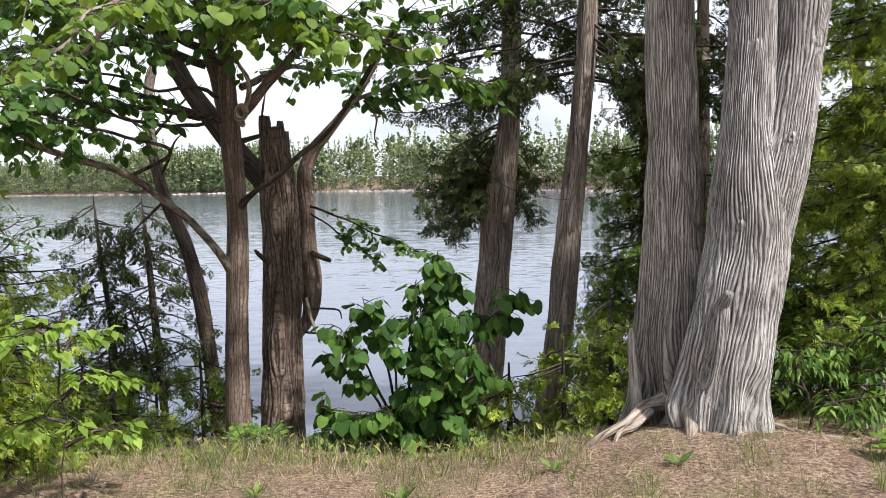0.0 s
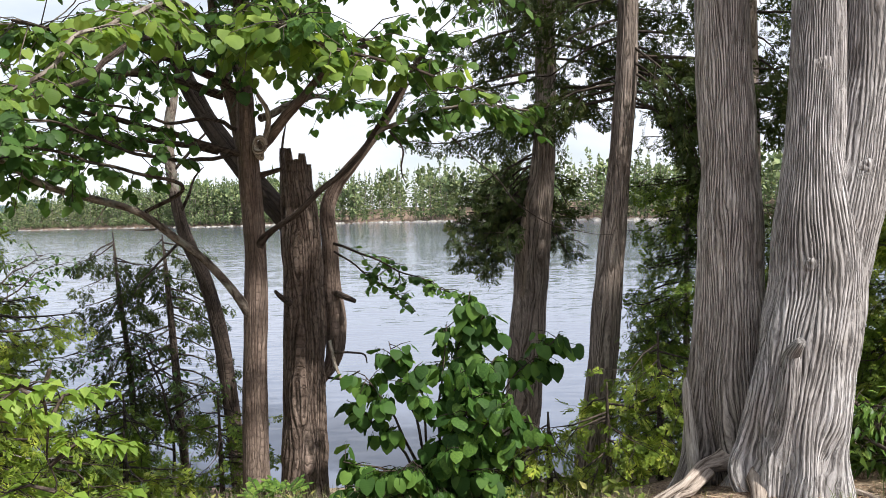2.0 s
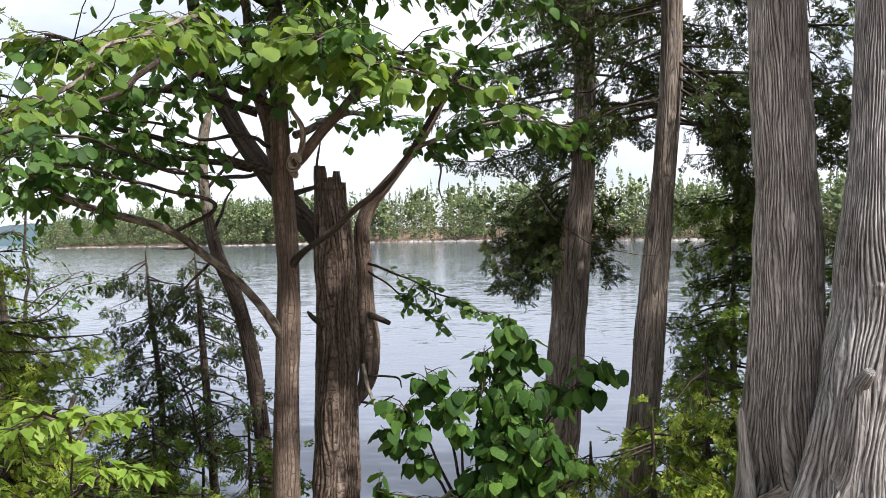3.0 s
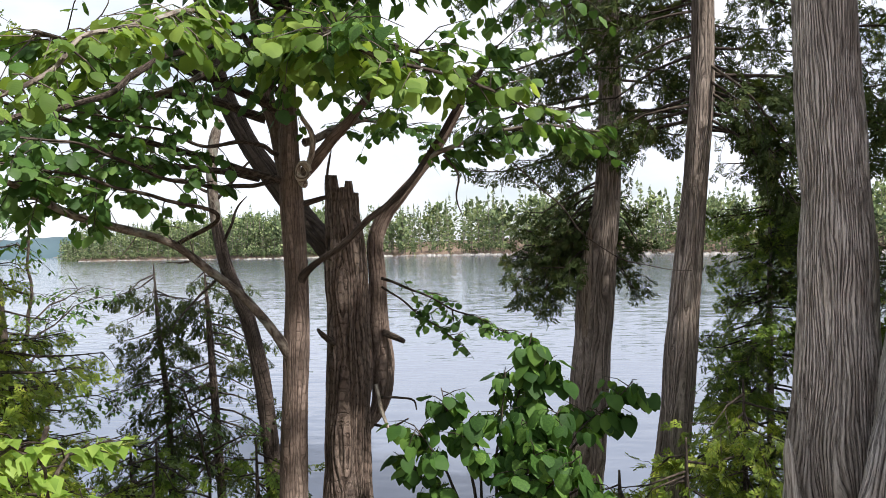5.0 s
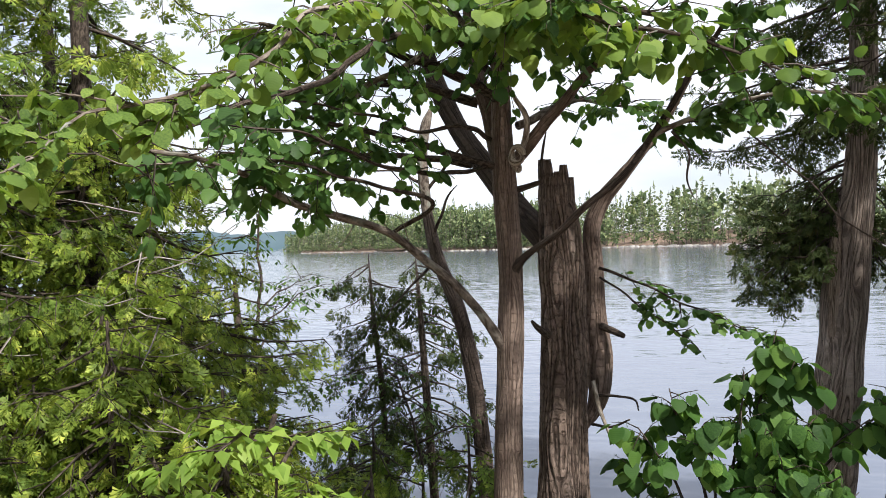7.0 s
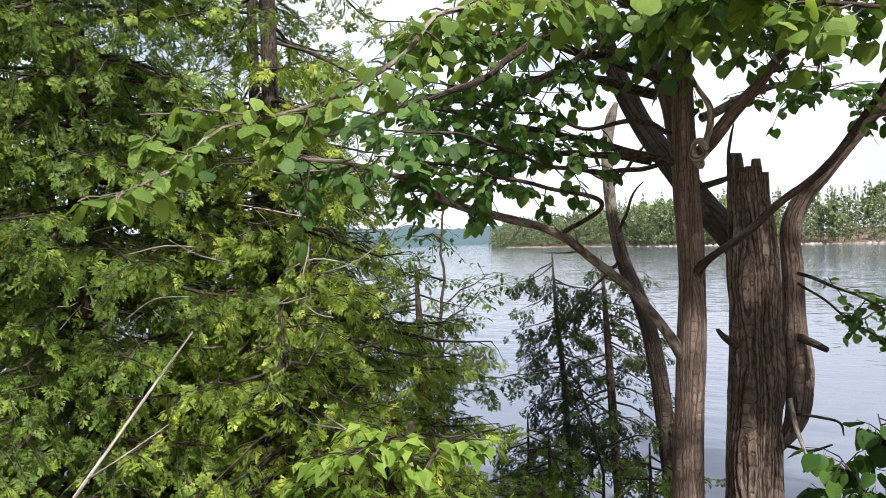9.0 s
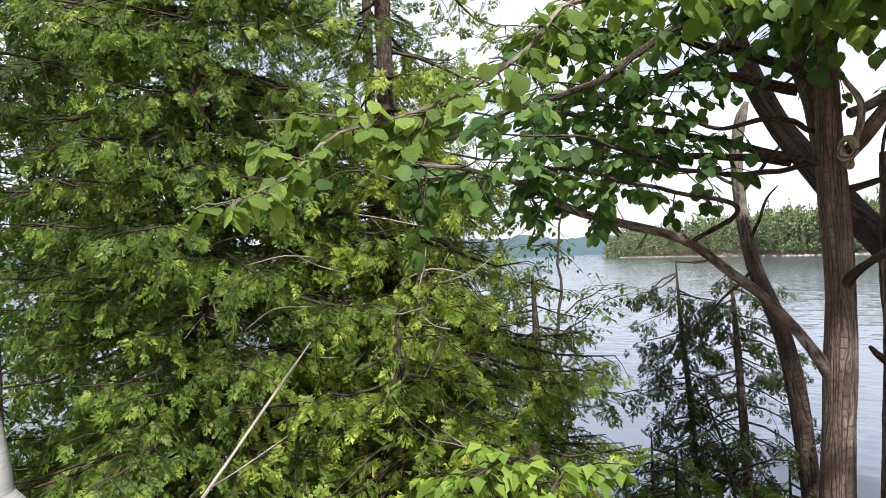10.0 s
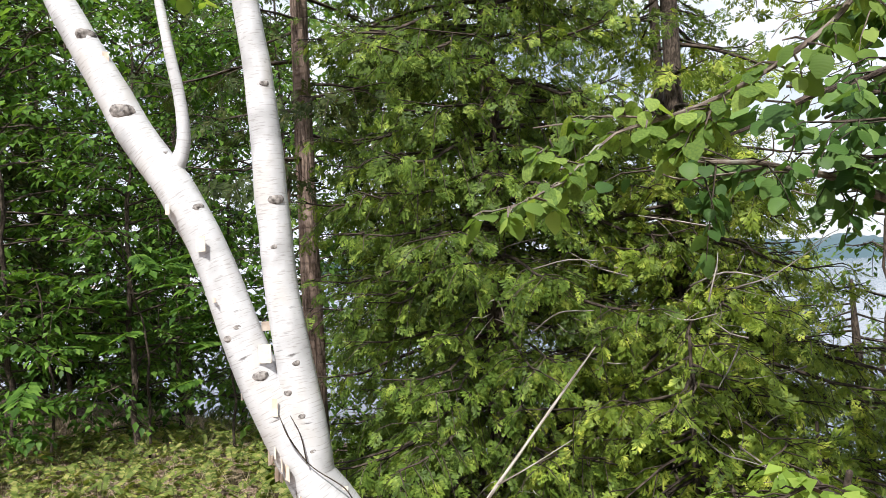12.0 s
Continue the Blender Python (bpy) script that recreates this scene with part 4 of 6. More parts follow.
# young cedars between and behind the big trunks
cedar("young green cedar with drooping sprays behind the big trunk", [(2.4, 7.3, -1.1, 0.04), (2.42, 7.3, 0.8, 0.03), (2.45, 7.3, 1.8, 0.016), (2.46, 7.3, 2.2, 0.006)], CEDAR_GREEN, 13, seg=10, amp=0.0, boughs=(
    dict(n=84, z0=-0.9, z1=2.1, long0=0.95, long1=0.5, density=0.9),))
cedar("dark bushy cedar behind the big trunk", [(3.1, 7.2, -1.2, 0.1), (3.1, 7.2, 3, 0.07), (3.1, 7.2, 6.5, 0.02)], CEDAR_DARK, 14, seg=12, amp=0.0, boughs=(
    dict(n=70, z0=-0.9, z1=5.2, long0=1.2, long1=0.9, density=0.9),))
for k, (x, y, h) in enumerate(((4.15, 5.0, 6.0), (5.6, 5.9, 6.0), (4.5, 6.6, 6.5))):
    z = ground_at(x, y)
    cedar("dense yellow-green cedar thicket tree", [(x, y, z - 0.1, 0.09), (x, y, 2.5, 0.06), (x, y, h, 0.015)], CEDAR_SUN, 15 + k, seg=12, amp=0.0, boughs=(
        dict(n=100 if k == 0 else 45, z0=0.2, z1=4.2, long0=1.25, long1=1.1, density=0.95, az=(150, 300), size=(0.08, 0.135)),
        dict(n=20, z0=4.2, z1=h - 0.3, long0=1.0, long1=0.3, density=0.5, size=(0.16, 0.26))))

# saplings in front of the water, their silhouette tone put into spray colour
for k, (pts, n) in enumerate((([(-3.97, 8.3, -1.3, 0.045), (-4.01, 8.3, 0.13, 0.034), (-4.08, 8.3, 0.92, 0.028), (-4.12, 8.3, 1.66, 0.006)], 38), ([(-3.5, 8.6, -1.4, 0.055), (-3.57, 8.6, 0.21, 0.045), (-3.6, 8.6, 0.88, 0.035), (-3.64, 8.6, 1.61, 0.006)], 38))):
    cedar("thin young cedar with sparse sprays coloured as a silhouette over the water", pts, CEDAR_DARK, 21 + k, bark=TWIG_BARK, seg=10, amp=0.0, boughs=(
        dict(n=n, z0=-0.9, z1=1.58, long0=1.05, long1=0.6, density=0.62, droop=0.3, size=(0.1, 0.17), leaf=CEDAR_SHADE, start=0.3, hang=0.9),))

# low cedars under the saplings and by the sprout
for k, (x, y, top, n, leaf) in enumerate(((-3.2, 6.3, 0.05, 18, CEDAR_GREEN), (-2.4, 6.6, -0.05, 16, CEDAR_GREEN), (-3.9, 7.2, -0.1, 16, CEDAR_GREEN), (-2.9, 5.6, -0.1, 18, CEDAR_SUN), (-3.1, 4.75, 0.12, 22, CEDAR_GREEN), (1.75, 5.95, 0.55, 30, CEDAR_SUN), (1.25, 5.75, 0.15, 18, CEDAR_SUN), (0.72, 5.6, -0.05, 14, CEDAR_SUN), (-3.0, 3.85, 0.85, 34, CEDAR_SUN), (-3.4, 3.4, 1.3, 50, CEDAR_SUN), (3.05, 5.5, 1.6, 60, CEDAR_GREEN), (3.5, 5.0, 0.8, 40, CEDAR_GREEN))):
    z = ground_at(x, y)
    cedar("low bushy cedar on the bank slope", [(x, y, z - 0.1, 0.03), (x, y, z + 0.3, 0.025), (x, y, top + 0.1, 0.008)], leaf, 61 + k, bark=TWIG_BARK, seg=8, amp=0.0, boughs=(
        dict(n=n, z0=z + 0.1, z1=top, long0=0.62, long1=0.55, density=0.8, droop=0.3),))

# the cedar thicket by the birch
for k, (x, y, h, leaf, n, long) in enumerate(((-4.25, 4.1, 7.0, CEDAR_SUN, 120, 1.75), (-4.75, 2.95, 6.5, CEDAR_GREEN, 140, 1.3), (-6.1, 5.6, 7.5, CEDAR_GREEN, 100, 1.5), (-6.4, 3.6, 7.5, CEDAR_GREEN, 95, 1.5), (-4.6, 6.3, 1.6, CEDAR_GREEN, 50, 1.0))):
    z = ground_at(x, y)
    up = min(h - 0.2, (2.7, 4.4, 3.4, 4.0, 1.4)[k])
    more = (dict(n=16, z0=up, z1=4.6, long0=long * 0.8, long1=long * 0.7, density=0.7), dict(n=18, z0=4.6, z1=h - 0.3, long0=long * 0.7, long1=0.3, density=0.5, size=(0.16, 0.26))) if h > 5 else ()
    cedar("bushy yellow-green cedar with branches down to the ground", [(x, y, z - 0.1, 0.1), (x + 0.05, y, z + (h - z) * 0.35, 0.07), (x, y, h, 0.015)], leaf, 31 + k, bark=TWIG_BARK, seg=14, amp=0.004, boughs=(
        dict(n=n, z0=z + 0.25, z1=up, long0=long * (1.12, 1, 1, 1, 0.8)[k], long1=long * (0.42, 0.85, 0.7, 0.8, 0.5)[k], density=(1.05, 1.05, 0.85, 0.7, 0.85)[k], az=((-130, 80), (-130, 80), (-130, 60), (-130, 60), (0, 360))[k], size=((0.058, 0.105), (0.058, 0.105), (0.1, 0.17), (0.13, 0.22), (0.08, 0.14))[k], hang=0.25),) + more)
cedar("dark straight cedar trunk behind the white birch", [(-5.76, 1.98, -0.1, 0.1), (-5.74, 1.97, 1.34, 0.076), (-5.72, 1.95, 2.18, 0.071), (-5.69, 1.93, 3.0, 0.066), (-5.66, 1.92, 3.85, 0.062), (-5.6, 1.9, 7.5, 0.02)], CEDAR_DARK, 41, bark=BASS_BARK, seg=50, amp=0.005, boughs=(
    dict(n=26, z0=2.6, z1=6.5, long0=1.2, long1=0.8, density=0.7),))


def build_basswood():
    tree = thing("basswood_tree", "live brown-barked basswood with broad leaves above the water", "tree")
    g = Geo()
    tube(g, [(-1.75, 5.5, -0.95, 0.15), (-1.75, 5.5, -0.59, 0.12), (-1.73, 5.5, 0.37, 0.101), (-1.69, 5.5, 0.98, 0.096), (-1.67, 5.5, 1.63, 0.09), (-1.69, 5.5, 2.13, 0.089), (-1.7, 5.5, 2.37, 0.084), (-1.7, 5.5, 2.76, 0.069), (-1.7, 5.5, 3.4, 0.06), (-1.66, 5.4, 5.0, 0.035), (-1.6, 5.3, 6.5, 0.015)], 110, 0.04, swollen(lump=0.12, seed=1), strips=26, furrow=0.004, seed=9)
    part("trunk", g, BASS_BARK, tree)
    limbs, holders = {}, {}

    def limb(key, pts, seg=12, bark=LIMB_BARK, wig=0.012, label=""):
        g = Geo()
        ringed = bark is BASS_BARK or bark is DARK_LIMB
        limbs[key] = tube(g, pts, seg * 2 if ringed else seg, 0.05, plates(0.002, 8, 10, 2), wiggle=wig, strips=9 if ringed else 0, furrow=0.003, seed=len(limbs))
        holders[key] = part("limb", g, bark, tree, label)
    limb("stem", [(-1.72, 5.55, 2.2, 0.06), (-1.81, 5.6, 2.63, 0.06), (-1.86, 5.6, 2.87, 0.058), (-1.92, 5.6, 3.2, 0.046), (-2.0, 5.5, 4.2, 0.03)], 16, BASS_BARK)
    limb("low", [(-1.71, 5.47, 0.95, 0.0507), (-1.8, 5.4, 1.14, 0.0365), (-1.96, 5.3, 1.37, 0.0314), (-2.17, 5.1, 1.63, 0.0304), (-2.34, 4.9, 1.84, 0.0274), (-2.5, 4.62, 1.92, 0.0264), (-2.56, 4.34, 1.97, 0.0254), (-2.57, 3.93, 2.05, 0.0233), (-2.54, 3.57, 2.11, 0.0183), (-2.46, 3.18, 2.16, 0.0132), (-2.41, 2.82, 2.18, 0.0091), (-2.44, 2.6, 2.17, 0.0051)], 14)
    limb("cross", [(-1.66, 5.48, 1.52, 0.05), (-1.57, 5.43, 1.61, 0.03), (-1.27, 5.3, 1.8, 0.025), (-1.05, 5.2, 1.98, 0.022), (-0.83, 5.2, 2.14, 0.021), (-0.6, 5.2, 2.43, 0.019), (-0.38, 5.1, 2.74, 0.018), (-0.1, 4.95, 3.1, 0.012)], 14, DARK_LIMB)
    limb("right", [(-1.66, 5.5, 2.27, 0.05), (-1.39, 5.5, 2.56, 0.042), (-1.22, 5.45, 2.75, 0.035), (-1.0, 5.3, 2.9, 0.024), (-0.6, 5.0, 3.05, 0.014)], 14, BASS_BARK)
    limb("arm", [(-0.62, 5.2, 2.4, 0.02), (-0.3, 5.15, 2.52, 0.014), (0.1, 5.0, 2.56, 0.011), (0.55, 4.9, 2.5, 0.006)], 8)
    limb("front", [(-1.7, 5.45, 2.9, 0.04), (-1.5, 4.8, 3.05, 0.03), (-1.2, 4.1, 2.98, 0.02), (-0.85, 3.5, 2.85, 0.01)], 8)
    limb("front2", [(-1.72, 5.45, 2.8, 0.04), (-2.0, 4.9, 2.95, 0.03), (-2.3, 4.3, 3.0, 0.018), (-2.5, 3.6, 2.95, 0.01)], 8, TWIG_BARK)
    limb("left", [(-1.9, 5.6, 2.8, 0.04), (-2.4, 5.4, 2.95, 0.03), (-3.0, 5.1, 2.9, 0.02), (-3.6, 4.8, 2.7, 0.01)], 8, TWIG_BARK)
    limb("left2", [(-2.0, 5.7, 2.35, 0.03), (-2.5, 5.7, 2.45, 0.024), (-3.1, 5.5, 2.5, 0.016), (-3.7, 5.2, 2.55, 0.008)], 8, TWIG_BARK)
    limb("near", [(-1.75, 5, 3.15, 0.0195), (-1.68, 4.2, 3.15, 0.0165), (-1.6, 3.4, 2.95, 0.0135), (-1.56, 2.75, 2.68, 0.0112), (-1.58, 2.4, 2.54, 0.009), (-1.59, 2.25, 2.4, 0.0083), (-1.68, 2.15, 2.3, 0.0075), (-1.83, 2.1, 2.25, 0.006), (-1.94, 2, 2.21, 0.0053), (-2, 1.85, 2.16, 0.0037), (-2.01, 1.76, 2.08, 0.003), (-1.93, 1.6, 2.01, 0.0026), (-1.87, 1.45, 1.95, 0.0023), (-1.87, 1.36, 1.93, 0.0015)], 8, wig=0.006)
    limb("near_fork", [(-1.94, 2.0, 2.21, 0.004), (-2.05, 1.85, 2.23, 0.003), (-2.1, 1.8, 2.22, 0.003), (-2.17, 1.7, 2.21, 0.0015)], 6, wig=0.004)
    limb("near_spur", [(-2.01, 1.76, 2.08, 0.003), (-2.02, 1.68, 2.1, 0.0025), (-2.04, 1.64, 2.13, 0.0015)], 6, wig=0.003)
    limb("near_hang", [(-1.75, 2.14, 2.29, 0.005), (-1.8, 2.13, 2.25, 0.004), (-1.86, 2.08, 2.21, 0.003), (-1.9, 2.05, 2.12, 0.0015)], 6, wig=0.004)
    limb("low_fork", [(-2.44, 3.0, 2.17, 0.006), (-2.43, 2.67, 2.12, 0.005), (-2.44, 2.52, 2.11, 0.004), (-2.47, 2.38, 2.15, 0.002)], 6, wig=0.006)
    limb("spray_a", [(-1.76, 5.45, 2.3, 0.016), (-2.05, 4.62, 2.21, 0.014), (-2.18, 4.33, 2.26, 0.012), (-2.28, 4.05, 2.33, 0.01), (-2.4, 3.63, 2.38, 0.007), (-2.52, 3.31, 2.38, 0.003)], 7, TWIG_BARK)
    limb("spray_b", [(-2.34, 4.92, 1.84, 0.016), (-1.96, 4.66, 2.01, 0.014), (-2.19, 4.34, 2.12, 0.012), (-2.33, 3.93, 2.19, 0.01), (-2.48, 3.6, 2.23, 0.007), (-2.57, 3.3, 2.25, 0.003)], 7, TWIG_BARK)
    limb("spray_c", [(-1.78, 5.5, 2.5, 0.018), (-1.83, 4.77, 2.5, 0.014), (-1.98, 4.66, 2.46, 0.012), (-2.16, 4.41, 2.54, 0.01), (-2.35, 4.08, 2.57, 0.007), (-2.52, 3.74, 2.58, 0.003)], 7, TWIG_BARK)
    limb("front3", [(-1.68, 5.4, 2.95, 0.03), (-1.05, 4.32, 3.1, 0.022), (-0.74, 4.01, 2.92, 0.017), (-0.49, 4.01, 2.82, 0.013), (-0.2, 4.17, 2.69, 0.009), (0.12, 4.34, 2.56, 0.006), (0.39, 4.54, 2.46, 0.003)], 8, TWIG_BARK)
    limb("front4", [(-1.7, 5.4, 3.1, 0.03), (-1.25, 4.06, 3.09, 0.022), (-0.94, 3.77, 2.88, 0.017), (-0.64, 3.76, 2.75, 0.013), (-0.39, 3.8, 2.68, 0.009)], 8, TWIG_BARK)
    limb("dark", [(-1.72, 5.3, 2.95, 0.0252), (-1.85, 4.62, 3.1, 0.0216), (-1.97, 4.19, 2.97, 0.0187), (-2.01, 3.68, 2.71, 0.0158), (-1.98, 3.28, 2.53, 0.0144), (-2.01, 2.94, 2.4, 0.0115), (-2.03, 2.58, 2.29, 0.0094), (-2.04, 2.41, 2.22, 0.0058), (-2.1, 2.28, 2.17, 0.0029)], 10, DARK_LIMB)
    limb("elbow", [(-1.74, 5.3, 2.95, 0.03), (-1.77, 5.08, 3.15, 0.026), (-2.01, 4.83, 3.0, 0.023), (-2.15, 4.59, 2.86, 0.02), (-2.32, 4.44, 2.73, 0.018), (-2.34, 4.34, 2.62, 0.013), (-2.35, 4.25, 2.43, 0.011), (-2.46, 3.98, 2.33, 0.008), (-2.57, 3.81, 2.24, 0.004)], 8, LIMB_BARK)
    limb("back", [(-1.6, 5.6, 2.6, 0.035), (-1.2, 6.2, 2.85, 0.022), (-0.8, 6.6, 2.8, 0.01)], 8)
    limb("high", [(-1.7, 5.4, 3.3, 0.05), (-1.2, 4.9, 3.6, 0.035), (-0.4, 4.5, 3.6, 0.02), (0.4, 4.5, 3.3, 0.01)], 8, TWIG_BARK)
    limb("left3", [(-1.75, 5.4, 2.3, 0.03), (-2.2, 4.9, 2.45, 0.022), (-2.7, 4.5, 2.6, 0.015), (-3.2, 4.0, 2.75, 0.008)], 8, TWIG_BARK)
    limb("over", [(-1.7, 5.4, 3.6, 0.04), (-2.2, 4.4, 3.7, 0.03), (-2.5, 3.4, 3.5, 0.02), (-2.6, 2.6, 3.1, 0.01)], 8, TWIG_BARK)
    limb("dead", [(-1.54, 5.4, 2.38, 0.02), (-1.5, 5.4, 2.48, 0.023), (-1.49, 5.4, 2.63, 0.021), (-1.57, 5.4, 2.78, 0.015), (-1.62, 5.4, 2.9, 0.006)], 12, DEAD_WOOD, 0.006, "bare twisted dead branch")
    g = Geo()
    ring = [(-1.555 + 0.042 * math.cos(a), 5.36 - 0.03 * math.sin(a) ** 2, 2.355 + 0.058 * math.sin(a), 0.021 + 0.006 * math.sin(2 * a)) for a in np.linspace(0, 6.0, 11)]
    tube(g, ring, 14, 0.012, plates(0.004, 5, 30, 3))
    tube(g, [(-1.6, 5.45, 2.3, 0.03), (-1.57, 5.4, 2.28, 0.035), (-1.55, 5.36, 2.25, 0.02)], 12, 0.02, plates(0.006, 5, 20, 4))
    part("burl", g, DEAD_WOOD, tree, "pale hollow knot of dead wood")
    limb("stub", [(-1.68, 5.52, 2.1, 0.03), (-1.52, 5.55, 2.15, 0.021), (-1.42, 5.55, 2.19, 0.015), (-1.43, 5.55, 2.28, 0.01), (-1.41, 5.55, 2.42, 0.009), (-1.38, 5.55, 2.53, 0.004)], 8, DARK_LIMB, 0.006)
    # Unseen top limbs and leaves, placed above the view to shade the trunks.
    limb("top", [(-1.66, 5.4, 4.4, 0.04), (-0.8, 5.0, 4.7, 0.03), (0.2, 4.6, 4.6, 0.02), (1.0, 4.4, 4.3, 0.01)], 8)
    limb("top2", [(-1.66, 5.4, 4.0, 0.04), (-1.0, 4.6, 4.3, 0.03), (-0.4, 3.8, 4.4, 0.02), (0.2, 3.2, 4.2, 0.01)], 8)
    limb("top4", [(-1.68, 5.4, 3.7, 0.035), (-1.2, 5.0, 3.95, 0.025), (-0.7, 4.7, 4.05, 0.015), (-0.2, 4.5, 3.95, 0.008)], 8)
    limb("top5", [(-1.7, 5.4, 4.1, 0.035), (-1.7, 4.8, 4.3, 0.025), (-1.8, 4.2, 4.3, 0.012), (-1.9, 3.7, 4.15, 0.006)], 8)
    limb("top3", [(-1.63, 5.35, 5.2, 0.03), (-0.6, 5.3, 5.6, 0.02), (0.4, 5.2, 5.5, 0.01)], 8)
    wood, lv = Geo(), Leaves()
    for k, key in enumerate(("top", "top2", "top3", "top4", "top5")):
        leafy(wood, lv, limbs[key], 0.05, 0.8, 95, 0.75, 10, 0.16, 180 + k)
    tagged(part("twig_spray", wood, TWIG_BARK, tree), kind="stuff")
    lv.grow(tree, BASS_LEAF, [OVAL], 0, (0, 0, 0), "top_leaves")
    wood, lv = Geo(), Leaves()
    jobs = (("stem", 0.6, 1, 16, 0.4, 9), ("low", 0.55, 1, 16, 0.34, 8), ("arm", 0.0, 1, 30, 0.24, 9), ("cross", 0.8, 1, 14, 0.4, 9), ("right", 0.5, 1, 20, 0.45, 9), ("front", 0.2, 1, 46, 0.45, 9),
            ("front2", 0.3, 1, 30, 0.5, 9), ("left", 0.3, 1, 27, 0.5, 9), ("left2", 0.35, 1, 25, 0.5, 9), ("left3", 0.4, 0.9, 11, 0.45, 9), ("back", 0.3, 1, 18, 0.4, 8), ("high", 0.15, 1, 56, 0.55, 9), ("over", 0.2, 0.7, 8, 0.4, 9), ("near", 0.05, 0.3, 8, 0.5, 9), ("dark", 0.35, 1, 9, 0.3, 7), ("elbow", 0.4, 1, 15, 0.34, 8), ("low_fork", 0.2, 1, 5, 0.2, 5), ("spray_a", 0.35, 1, 16, 0.34, 8), ("spray_b", 0.35, 1, 14, 0.32, 8), ("spray_c", 0.4, 1, 8, 0.3, 8), ("front3", 0.25, 1, 24, 0.36, 8))
    for k, (key, f0, f1, n, ln, per) in enumerate(jobs):
        leafy(wood, lv, limbs[key], f0, f1, int(n * 1.0), ln, per, 0.07, 50 + k, droop=0.9)
    tagged(part("twig_spray", wood, TWIG_BARK, tree), kind="stuff")
    lv.grow(tree, BASS_LEAF, HEART, 150, (-0.9, 3.5, 2.8), "crown", holders["front"])
    wood, lv = Geo(), Leaves()
    leafy(wood, lv, limbs["near"], 0.52, 0.76, 34, 0.12, 5, 0.05, 70, droop=0.8)
    leafy(wood, lv, limbs["near"], 0.76, 1.0, 24, 0.08, 5, 0.048, 75, droop=0.85)
    leafy(wood, lv, limbs["near_fork"], 0.1, 0.8, 8, 0.09, 4, 0.048, 76, droop=0.9)
    leafy(wood, lv, limbs["near_spur"], 0.4, 1, 7, 0.06, 4, 0.048, 77, droop=0.9)
    leafy(wood, lv, limbs["near_hang"], 0.4, 1, 12, 0.08, 4, 0.048, 78, droop=0.9)
    leafy(wood, lv, limbs["near"], 0.3, 0.5, 20, 0.24, 6, 0.075, 79, droop=0.8)
    leafy(wood, lv, limbs["front"], 0.4, 1.0, 32, 0.32, 7, 0.086, 71, droop=0.8)
    leafy(wood, lv, limbs["front3"], 0.35, 0.85, 15, 0.32, 7, 0.082, 83, droop=0.9)
    leafy(wood, lv, limbs["front4"], 0.3, 1, 20, 0.32, 7, 0.086, 84, droop=0.9)
    leafy(wood, lv, limbs["front2"], 0.5, 1.0, 20, 0.34, 7, 0.078, 73, droop=0.8)
    leafy(wood, lv, limbs["over"], 0.3, 0.8, 10, 0.36, 7, 0.085, 74, droop=0.8)
    tagged(part("twig_spray", wood, LIMB_BARK, tree), kind="stuff")
    lv.grow(tree, BASS_NEAR, HEART, 150, (-1.7, 1.7, 2.3), "young_leaves", holders["near"])
    g, rg = Geo(), np.random.default_rng(77)
    for key, count in (("left", 10), ("left2", 12), ("left3", 10), ("low", 14), ("front2", 8), ("over", 8)):
        for k in range(count):
            c, d = along(limbs[key], rg.uniform(0.25, 0.95))
            e = c + unit(d * 0.6 + rg.normal(0, 1, 3) * np.array([1, 1, 0.8])) * rg.uniform(0.2, 0.6)
            tube(g, [(*c, 0.005), (*((c + e) / 2 + rg.normal(0, 0.05, 3)), 0.0035), (*e, 0.0015)], 4, 0.07, wiggle=0.015)
    tagged(part("bare_twig", g, LIMB_BARK, tree), kind="stuff")
    # a low bough with few leaves over the water
    g = Geo()
    p1 = tube(g, [(-1.1, 6.0, 1.52, 0.014), (-0.8, 5.9, 1.42, 0.01), (-0.45, 5.75, 1.25, 0.007), (0.02, 5.6, 1.05, 0.003)], 6, 0.06, wiggle=0.02)
    p2 = tube(g, [(-1.1, 6.0, 1.45, 0.01), (-0.75, 5.9, 1.2, 0.007), (-0.4, 5.8, 0.98, 0.003)], 6, 0.06, wiggle=0.02)
    part("limb", g, TWIG_BARK, tree)
    wood, lv = Geo(), Leaves()
    leafy(wood, lv, p1, 0.2, 1, 30, 0.17, 5, 0.05, 81)
    leafy(wood, lv, p2, 0.3, 1, 14, 0.15, 5, 0.05, 82)
    tagged(part("twig_spray", wood, TWIG_BARK, tree), kind="stuff")
    lv.grow(tree, BASS_LEAF, HEART, 0, (0, 0, 0), "low_leaves")
    g = Geo()
    tube(g, [(-0.05, 5.2, 2.38, 0.007), (0.3, 5.4, 2.05, 0.006), (0.65, 5.6, 1.72, 0.005), (1.0, 5.7, 1.56, 0.004), (1.35, 5.8, 1.52, 0.002)], 6, 0.05, wiggle=0.015)
    tube(g, [(-0.5, 5.2, 2.42, 0.012), (-0.4, 5.2, 2.28, 0.009), (-0.41, 5.2, 2.1, 0.007), (-0.36, 5.2, 1.98, 0.003)], 6, 0.04, wiggle=0.02)
    part("bare_twig", g, TWIG_BARK, tree)


